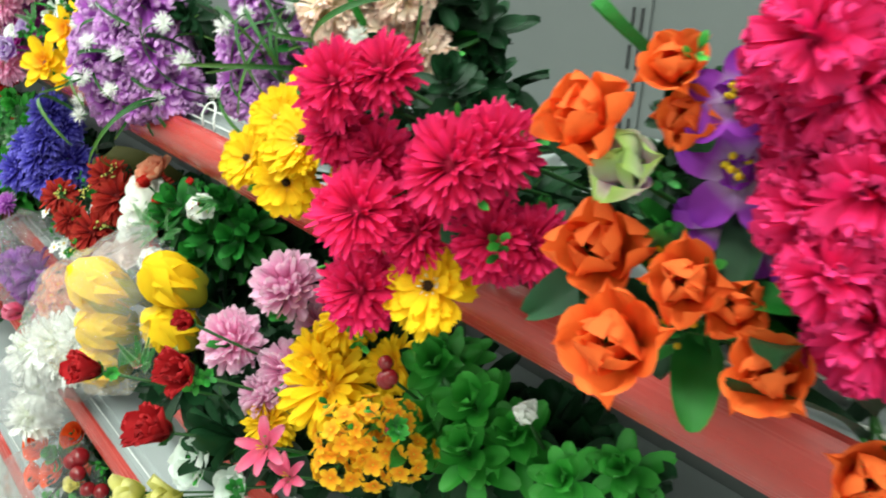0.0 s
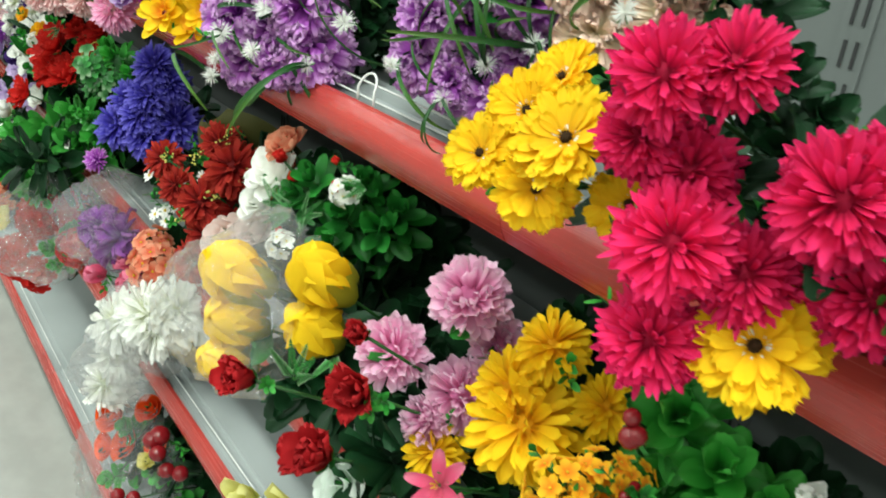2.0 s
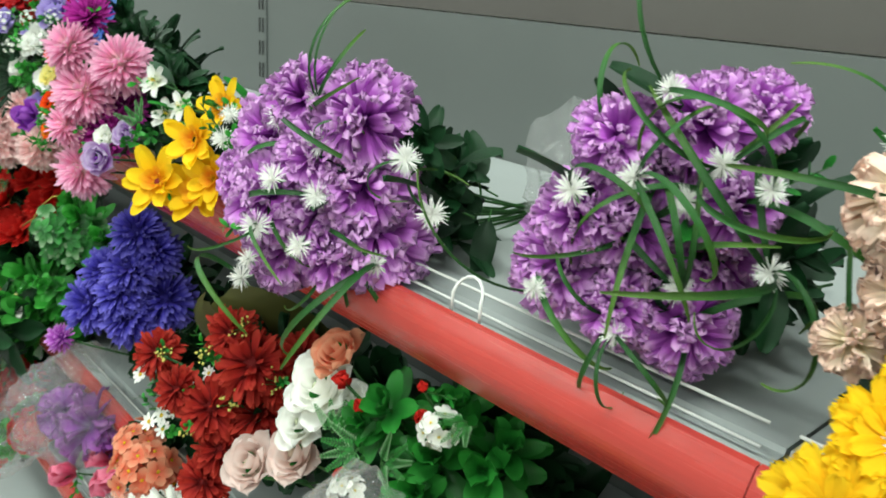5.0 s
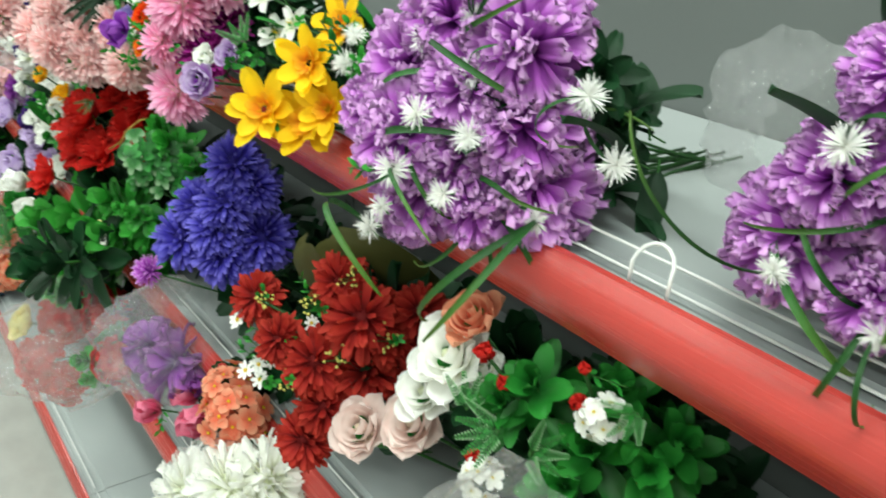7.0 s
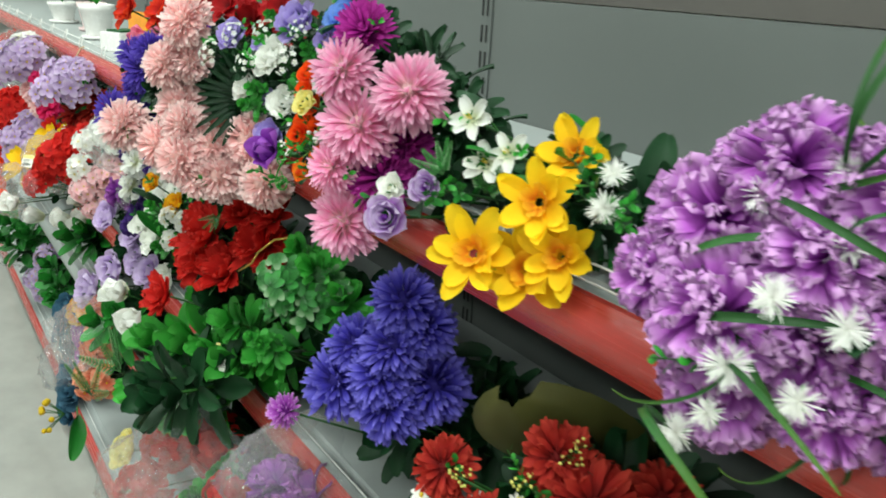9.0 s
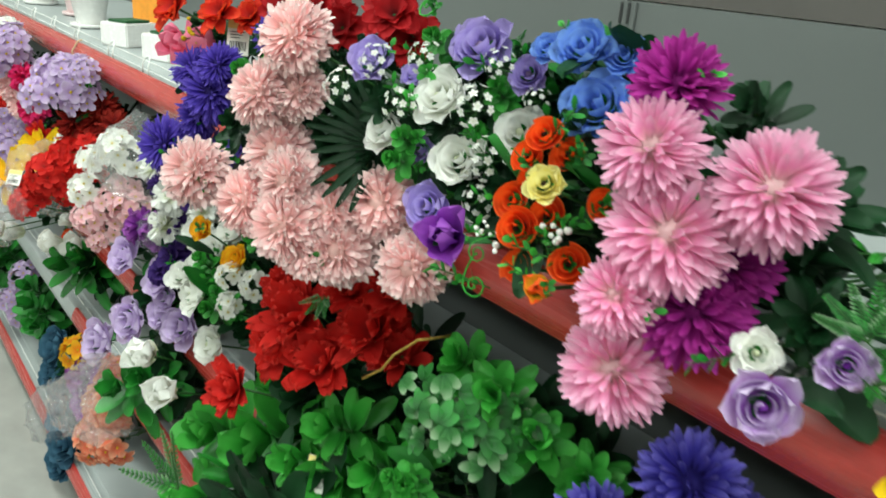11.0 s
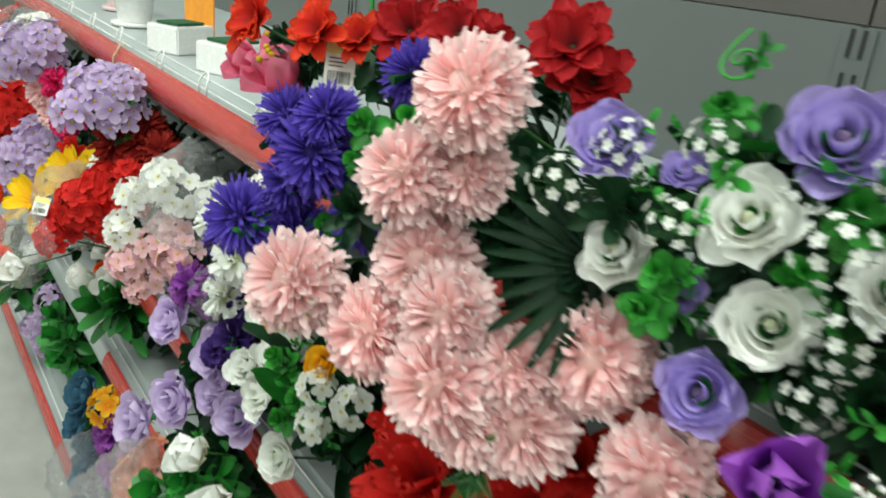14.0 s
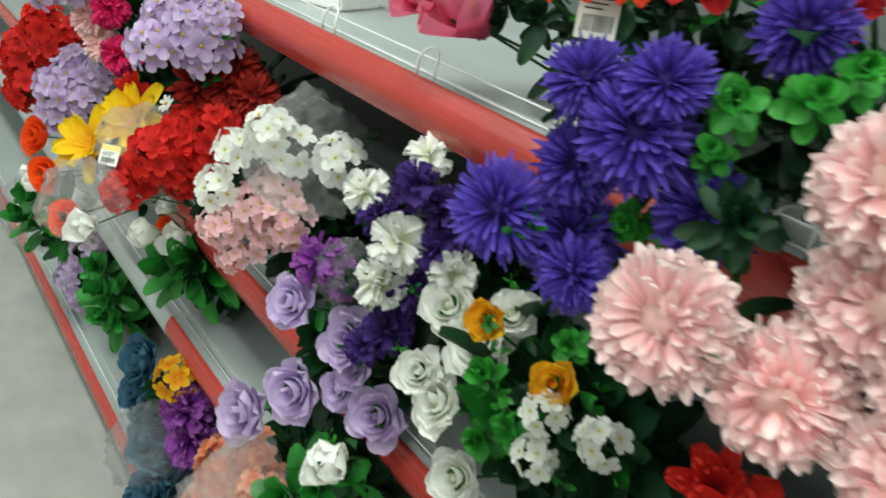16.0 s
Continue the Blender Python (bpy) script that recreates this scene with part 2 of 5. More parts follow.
def box_bm(x0, x1, y0, y1, z0, z1, bevel=0.0):
    bm = bmesh.new()
    bmesh.ops.create_cube(bm, size=1, matrix=Matrix.Translation(((x0 + x1) / 2, (y0 + y1) / 2, (z0 + z1) / 2)) @ Matrix.Diagonal((x1 - x0, y1 - y0, z1 - z0, 1)))
    if bevel:
        bmesh.ops.bevel(bm, geom=list(bm.edges), offset=bevel, segments=2, affect="EDGES")
    return bm


def profile_bm(points, y0, y1):
    """A closed outline in x and z, drawn out along y."""
    bm = bmesh.new()
    a = [bm.verts.new((x, y0, z)) for x, z in points]
    b = [bm.verts.new((x, y1, z)) for x, z in points]
    n = len(points)
    for i in range(n):
        bm.faces.new((a[i], a[(i + 1) % n], b[(i + 1) % n], b[i]))
    bm.faces.new(a[::-1])
    bm.faces.new(b)
    bmesh.ops.recalc_face_normals(bm, faces=bm.faces)
    return bm


def tube_bm(points, radius, sides=6, bm=None):
    bm = bm or bmesh.new()
    rings = []
    for i, p in enumerate(points):
        p = Vector(p)
        d = (Vector(points[min(i + 1, len(points) - 1)]) - Vector(points[max(i - 1, 0)])).normalized()
        u = d.orthogonal().normalized()
        if rings:
            u = (last - d * last.dot(d)).normalized()
        last = u
        v = d.cross(u)
        rings.append([bm.verts.new(p + radius * (math.cos(6.2832 * k / sides) * u + math.sin(6.2832 * k / sides) * v)) for k in range(sides)])
    for r0, r1 in zip(rings, rings[1:]):
        for k in range(sides):
            bm.faces.new((r0[k], r0[(k + 1) % sides], r1[(k + 1) % sides], r1[k])).smooth = True
    bm.faces.new(rings[0][::-1])
    bm.faces.new(rings[-1])
    return bm


class Shape:
    """Collects petals and small solids into one mesh with an 'along' value for the dye."""

    def __init__(self):
        self.v, self.f, self.a, self.m, self.mats = [], [], [], [], []

    def slot(self, mat):
        if mat not in self.mats:
            self.mats.append(mat)
        return self.mats.index(mat)

    def petal(self, mat, m, length, width, curl=0.0, cup=0.0, ruffle=0.0, waves=3, tip=0.5, base=0.25, notch=0.0, nl=5, nw=4, a0=0.0, a1=1.0, twist=0.0):
        """A petal along +y, its face to +z. curl: radians by which it bends up. tip: where it is widest. notch: jag of the tip."""
        k, ph, start = self.slot(mat), random.uniform(0, 6.28), len(self.v)
        y = z = 0.0
        for i in range(nl + 1):
            s = 1 - (1 - i / nl) ** 1.45
            ang = curl * s
            if i:
                y += length * (s - before) * math.cos(ang)
                z += length * (s - before) * math.sin(ang)
            before = s
            w = base + (1 - base) * math.sin(min(1, s / tip) * 1.5708) if s < tip else math.sqrt(1 - 0.94 * ((s - tip) / (1 - tip)) ** 2)
            for j in range(nw + 1):
                u = 2 * j / nw - 1
                rz = cup * width * u * u + ruffle * math.sin(waves * u * 3 + ph + 2 * s) * s * s
                ry = -notch * length * (0.5 + 0.5 * math.cos(u * waves * 3.1 + ph)) * (s > 0.99)
                dx = u * w * width / 2 + ruffle * 0.5 * math.cos(waves * u * 2 + ph) * s
                self.v.append(m @ Vector((dx + twist * s * width, y + ry * math.cos(ang) - rz * math.sin(ang), z + rz * math.cos(ang) + ry * math.sin(ang))))
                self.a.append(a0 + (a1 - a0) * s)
        for i in range(nl):
            for j in range(nw):
                q = start + i * (nw + 1) + j
                self.f.append((q, q + 1, q + nw + 2, q + nw + 1))
                self.m.append(k)

    def ring(self, mat, count, elev, length, width, radius=0.05, height=0.0, turn=0.0, jitter=0.08, **kw):
        for i in range(count):
            az = turn + 6.2832 * i / count + random.uniform(-jitter, jitter) * 2
            e = elev + random.uniform(-jitter, jitter)
            m = Matrix.Rotation(az, 4, "Z") @ Matrix.Translation((0, radius, height)) @ Matrix.Rotation(e, 4, "X")
            g = random.uniform(0.9, 1.08)
            self.petal(mat, m, length * g, width * random.uniform(0.9, 1.1), **kw)

    def ball(self, mat, at, r, squash=1.0, a=0.5, rings=5, segs=8):
        k, start = self.slot(mat), len(self.v)
        for i in range(rings + 1):
            th = 3.1416 * i / rings
            for j in range(segs):
                ph = 6.2832 * j / segs
                self.v.append(Vector(at) + Vector((r * math.sin(th) * math.cos(ph), r * math.sin(th) * math.sin(ph), r * squash * math.cos(th))))
                self.a.append(a)
        for i in range(rings):
            for j in range(segs):
                q, q2 = start + i * segs + j, start + i * segs + (j + 1) % segs
                self.f.append((q, q + segs, q2 + segs, q2))
                self.m.append(k)

    def stalk(self, mat, a, b, r):
        k, start = self.slot(mat), len(self.v)
        a, b = Vector(a), Vector(b)
        d = (b - a).normalized()
        u = d.orthogonal().normalized()
        w = d.cross(u)
        for p in (a, b):
            for j in range(4):
                self.v.append(p + r * (math.cos(1.5708 * j) * u + math.sin(1.5708 * j) * w))
                self.a.append(0.5)
        for j in range(4):
            self.f.append((start + j, start + (j + 1) % 4, start + 4 + (j + 1) % 4, start + 4 + j))
            self.m.append(k)

    def mesh(self, name):
        me = bpy.data.meshes.new(name)
        me.from_pydata([tuple(p) for p in self.v], [], self.f)
        for mat in self.mats:
            me.materials.append(mat)
        at = me.attributes.new("along", "FLOAT", "POINT")
        at.data.foreach_set("value", self.a)
        me.polygons.foreach_set("material_index", self.m)
        me.polygons.foreach_set("use_smooth", [True] * len(self.f))
        me.update()
        return me


# ---- flower heads, all of radius 1, facing +z ----
def calyx(s, r=0.25, h=-0.1):
    s.ring(GREEN, 5, 0.5, r * 1.6, r * 0.9, radius=0.03, height=h - 0.12, curl=0.4, tip=0.4, nl=3, nw=2)


def globe(color, n=130, width=0.17, reach=2.1, length=0.72, core=0.28, curl=0.35, notch=0.2, tip=0.75, cup=0.25, ruffle=0.0, waves=2, splay=0.82, jitter=0.1, nl=3, nw=2, a0=0.0, roll=0.75):
    """A ball of petals set in a spiral from the crown down to the stalk."""
    s = Shape()
    calyx(s)
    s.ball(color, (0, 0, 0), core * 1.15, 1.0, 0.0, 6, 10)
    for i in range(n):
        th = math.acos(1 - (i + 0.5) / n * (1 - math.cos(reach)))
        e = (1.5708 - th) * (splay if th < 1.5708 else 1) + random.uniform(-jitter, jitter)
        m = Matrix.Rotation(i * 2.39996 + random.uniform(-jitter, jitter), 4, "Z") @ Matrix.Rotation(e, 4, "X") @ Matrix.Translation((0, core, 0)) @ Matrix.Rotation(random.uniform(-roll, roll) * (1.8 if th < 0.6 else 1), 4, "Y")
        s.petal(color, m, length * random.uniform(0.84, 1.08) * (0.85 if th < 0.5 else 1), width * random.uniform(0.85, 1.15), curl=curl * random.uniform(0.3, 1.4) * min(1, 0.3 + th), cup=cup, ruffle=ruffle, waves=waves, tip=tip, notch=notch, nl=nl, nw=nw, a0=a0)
    return s


def frilled(color, n=52, jag=0.14, width=0.52):
    """A carnation: a ball of broad petals with crimped, saw-toothed edges."""
    return globe(color, n, width, 1.9, 0.90, 0.22, -0.9, jag, 0.87, 0.1, 0.075, 4, 1.0, 0.28, 5, 7, 0.0, 1.3)


def tendril():
    """A curled green tendril."""
    s = Shape()
    pts = [Vector(((0.9 - 0.045 * i) * math.cos(i * 0.55), (0.9 - 0.045 * i) * math.sin(i * 0.55), 0.02 * i)) for i in range(20)]
    pts = [Vector((0.9, -1.6, -0.3)), Vector((0.95, -0.7, -0.1))] + pts
    for a, b in zip(pts, pts[1:]):
        s.stalk(BRIGHTGREEN, a, b, 0.07)
    return s


def gerbera():
    s = Shape()
    calyx(s)
    for k, (e, ln) in enumerate(((-0.05, 1.0), (0.07, 1.0), (0.2, 0.92), (0.36, 0.66))):
        s.ring(C["yellow"], 17 - k, e, ln, 0.33, radius=0.1, height=0.02 * k, turn=k * 0.2, jitter=0.13, curl=0.15, cup=0.14, ruffle=0.025, tip=0.72, notch=0.10, waves=2, nl=5, nw=6, a0=0.1)
    s.ring(C["white"], 26, 0.95, 0.16, 0.06, radius=0.13, height=0.07, curl=-0.8, nl=3, nw=2)
    return s


def gerbera_eye():
    s = Shape()
    s.ball(CENTRE, (0, 0, 0.1), 0.12, 0.7, 0.3, 6, 12)
    s.ring(CENTRE, 16, 1.1, 0.12, 0.03, radius=0.06, height=0.1, nl=2, nw=1)
    return s


def rose(color, turns=5, flare=-0.9, open_eye=False, outer=1.0):
    """A petal ribbon rolled into a cup with a curled rim, and open petals round it where it flares."""
    s = Shape()
    calyx(s, 0.3, -0.2)
    wide = 0.98 if flare > -0.6 else 0.66 * outer
    steps, rows = 22 * min(turns, 4), 6
    k, start, ph = s.slot(color), len(s.v), random.uniform(0, 6.28)
    for i in range(steps + 1):
        q = i / steps
        th = 6.2832 * min(turns, 4) * 0.8 * q + ph
        big = 0.15 + (wide - 0.15) * q ** 0.8 * (1 + 0.07 * math.sin(2.3 * th))
        for j in range(rows + 1):
            u = j / rows
            rad = big * (0.35 + 0.6 * math.sin(min(1, u * 1.25) * 1.5708)) + (0.10 * q * (u - 0.8) / 0.2 if u > 0.8 else 0)
            z = -0.45 + u * (0.95 - 0.42 * q) + 0.045 * math.sin(2.9 * th + 1) * u - (0.05 * q if u > 0.9 else 0)
            s.v.append(Vector((rad * math.cos(th), rad * math.sin(th), z)))
            s.a.append(0.15 + 0.85 * u)
    for i in range(steps):
        for j in range(rows):
            p = start + i * (rows + 1) + j
            s.f.append((p, p + 1, p + rows + 2, p + rows + 1))
            s.m.append(k)
    if flare <= -0.6:
        for layer in range(2):
            s.ring(color, 5, 0.30 + 0.3 * layer, outer * (1.02 - 0.1 * layer), 0.95, radius=0.12, height=-0.4, turn=layer * 0.63 + ph, jitter=0.15, curl=0.75 + flare * 0.55,
                   cup=0.2, ruffle=0.05, waves=1.5, tip=0.6, base=0.45, nl=7, nw=6, a0=0.1)
    s.ball(CENTRE if open_eye else color, (0, 0, 0.0), 0.14, 1.3, 0.1)
    return s


def tulip(color, spread=1.05, count=6, calyxed=True, ruffle=0.05, pointed=0.55, stamens=False):
    s = Shape()
    if calyxed:
        s.ring(GREEN, 4, 0.9, 0.7, 0.35, radius=0.06, height=-0.35, curl=0.4, cup=0.3, nl=4, nw=2)
    for k in range(2):
        s.ring(color, count // 2, spread + 0.18 * k, 1.25, 0.98, radius=0.1, height=-0.4, turn=k * 1.05, curl=0.35 - 0.55 * (1 - k), cup=0.32, ruffle=ruffle, waves=2, tip=pointed, base=0.3, nl=8, nw=10)
    if stamens:
        s.ring(YCENTRE, 6, 1.25, 0.6, 0.06, radius=0.04, height=-0.2, nl=3, nw=2)
    s.ring(color, 3, 1.3, 0.8, 0.5, radius=0.08, height=-0.35, curl=0.1, cup=0.3, ruffle=0.05, tip=0.6, nl=4, nw=4)
    return s


def lily(color, count=6, layers=2, back=-0.7, width=0.42, elev=0.75, notch=0.08):
    s = Shape()
    calyx(s)
    for k in range(layers):
        s.ring(color, count, elev + 0.3 * k, 1.08 - 0.15 * k, width, radius=0.06, height=-0.15, turn=k * 0.5, jitter=0.16, curl=back, cup=0.2, ruffle=0.04, tip=0.42, notch=notch, waves=3, nl=6, nw=6)
    if layers == 1:
        s.ring(YCENTRE, 5, 1.3, 0.4, 0.05, radius=0.03, nl=3, nw=2)
    return s


def narcissus():
    s = Shape()
    s.ring(C["yellow"], 6, 0.25, 1.0, 0.52, radius=0.1, curl=0.15, cup=0.15, tip=0.5, nl=5, nw=4)
    s.ring(C["yellow"], 5, 0.5, 0.85, 0.5, radius=0.1, turn=0.5, jitter=0.2, curl=0.1, cup=0.18, ruffle=0.04, tip=0.55, nl=5, nw=4)
    return s


def trumpet():
    s = Shape()
    s.ring(C["yellow_orange"], 8, 1.15, 0.42, 0.26, radius=0.12, height=0.0, curl=-0.3, cup=0.1, ruffle=0.05, tip=0.9, base=0.7, nl=4, nw=3, a0=0.2, a1=1)
    return s


def orchid():
    s = Shape()
    s.ring(C["orchid_purple"], 5, 0.45, 1.0, 0.75, radius=0.06, curl=-0.5, cup=0.15, ruffle=0.08, waves=2, tip=0.6, nl=6, nw=6)
    s.ring(C["orchid_purple"], 3, 1.0, 0.6, 0.5, radius=0.05, curl=0.3, cup=0.3, ruffle=0.06, nl=5, nw=4)
    for i in range(8):
        s.ball(YCENTRE, (random.uniform(-0.2, 0.2), random.uniform(-0.2, 0.2), random.uniform(0.35, 0.6)), 0.07, 1, 0.8, 4, 6)
    return s


def bulb():
    """A closed yellow tulip bud with green pointed sepals."""
    s = Shape()
    for k in range(2):
        s.ring(C["yellow"], 4, 1.2, 1.5, 1.15, radius=0.3, height=-0.75, turn=k * 0.78, jitter=0.04, curl=1.0, cup=0.28, tip=0.55, base=0.55, nl=7, nw=5)
    return s


def sepals():
    s = Shape()
    s.ring(C["olive_sepal"], 4, 1.2, 1.2, 0.7, radius=0.44, height=-0.78, turn=0.4, jitter=0.03, curl=0.85, cup=0.28, tip=0.3, base=0.8, nl=7, nw=4)
    return s


def cluster(color, florets=16, petals=5, size=0.3, dome=0.8, eye=YCENTRE, wide=0.8):
    """Small blossoms massed on a dome, each on its stalk."""
    s = Shape()
    for i in range(florets):
        th = math.acos(1 - (i + 0.5) / florets * 0.95)
        ph = i * 2.39996
        d = Vector((math.sin(th) * math.cos(ph), math.sin(th) * math.sin(ph), math.cos(th)))
        p = d * random.uniform(0.65, 0.95)
        p.z = p.z * dome
        m = Matrix.Translation(p) @ d.to_track_quat("Z", "Y").to_matrix().to_4x4() @ Matrix.Rotation(random.uniform(0, 6), 4, "Z")
        for j in range(petals):
            s.petal(color, m @ Matrix.Rotation(6.2832 * j / petals, 4, "Z") @ Matrix.Rotation(0.35, 4, "X"), size, size * wide, curl=-0.3, cup=0.15, tip=0.6, nl=3, nw=2, a0=0.2)
        if eye:
            s.ball(eye, p + d * 0.03, size * 0.16, 0.8, 0.7, 3, 5)
        s.stalk(STEM, (0, 0, -0.3), p, 0.015)
    return s


def daisy():
    s = Shape()
    s.ring(C["white"], 8, 0.15, 1.0, 0.5, radius=0.1, tip=0.65, nl=3, nw=2, a0=0.5)
    s.ball(YCENTRE, (0, 0, 0.08), 0.24, 0.6, 0.8, 4, 7)
    return s


def starburst():
    s = Shape()
    for i in range(120):
        th, ph = math.acos(random.uniform(-0.3, 1)), random.uniform(0, 6.28)
        m = Matrix.Rotation(ph, 4, "Z") @ Matrix.Rotation(1.5708 - th, 4, "X")
        s.petal(C["white"], m, random.uniform(0.65, 1.1), 0.08, tip=0.3, nl=2, nw=1, a0=0.7)
    s.ring(PALEGREEN, 5, -0.3, 0.7, 0.2, radius=0.05, height=-0.15, nl=3, nw=2)
    return s


def balls(mat, n=7, r=0.22):
    s = Shape()
    for i in range(n):
        p = Vector((random.uniform(-0.7, 0.7), random.uniform(-0.7, 0.7), random.uniform(-0.1, 0.5)))
        s.ball(mat, p, r * random.uniform(0.8, 1.1), 1, 0.6, 6, 10)
        s.stalk(STEM, (0, 0, -0.7), p, 0.03)
    return s


def leafy(mat, n=15, width=0.36, length=0.95, layers=3):
    """A spray of oval leaves."""
    s = Shape()
    for k in range(layers):
        s.ring(mat, n // layers, 0.1 + 0.45 * k, length * (1 - 0.12 * k), width, radius=0.05, height=-0.5 + 0.3 * k, turn=k * 0.5, jitter=0.25, curl=-0.5, cup=0.14, ruffle=0.03, tip=0.5, base=0.12, nl=5, nw=4)
    s.stalk(STEM, (0, 0, -1.2), (0, 0, 0.2), 0.03)
    return s


def palm():
    s = Shape()
    for i in range(13):
        m = Matrix.Rotation(-1.2 + 2.4 * i / 12 + random.uniform(-0.05, 0.05), 4, "Z") @ Matrix.Rotation(0.2, 4, "X")
        s.petal(DARKGREEN, m, random.uniform(0.95, 1.2), 0.13, curl=-0.3, cup=0.5, tip=0.35, nl=5, nw=2)
    return s


def fern():
    s = Shape()
    for b in range(5):
        a = Matrix.Rotation(-0.9 + 0.45 * b, 4, "Z") @ Matrix.Rotation(0.35 + random.uniform(-0.3, 0.3), 4, "X")
        for i in range(11):
            for side in (-1, 1):
                m = a @ Matrix.Translation((0, 0.15 + 0.08 * i, 0)) @ Matrix.Rotation(-side * 0.95, 4, "Z")
                s.petal(GREEN if b % 2 else PALEGREEN, m, 0.19 * (1.15 - i / 13), 0.06, nl=2, nw=1, tip=0.4)
        s.stalk(STEM, a @ Vector((0, 0, 0)), a @ Vector((0, 1.05, 0)), 0.012)
    return s


def ivy():
    s = Shape()
    for i in range(12):
        m = Matrix.Translation((random.uniform(-0.6, 0.6), random.uniform(-0.6, 0.6), random.uniform(-0.2, 0.4))) @ Matrix.Rotation(random.uniform(0, 6.28), 4, "Z") @ Matrix.Rotation(random.uniform(-0.3, 0.6), 4, "X")
        for j in (-1, 0, 1):
            s.petal(PALEGREEN if i % 3 == 0 else GREEN, m @ Matrix.Rotation(j * 0.8, 4, "Z"), 0.48 - 0.1 * abs(j), 0.26, tip=0.3, base=0.3, curl=-0.2, cup=0.1, nl=4, nw=2)
    return s


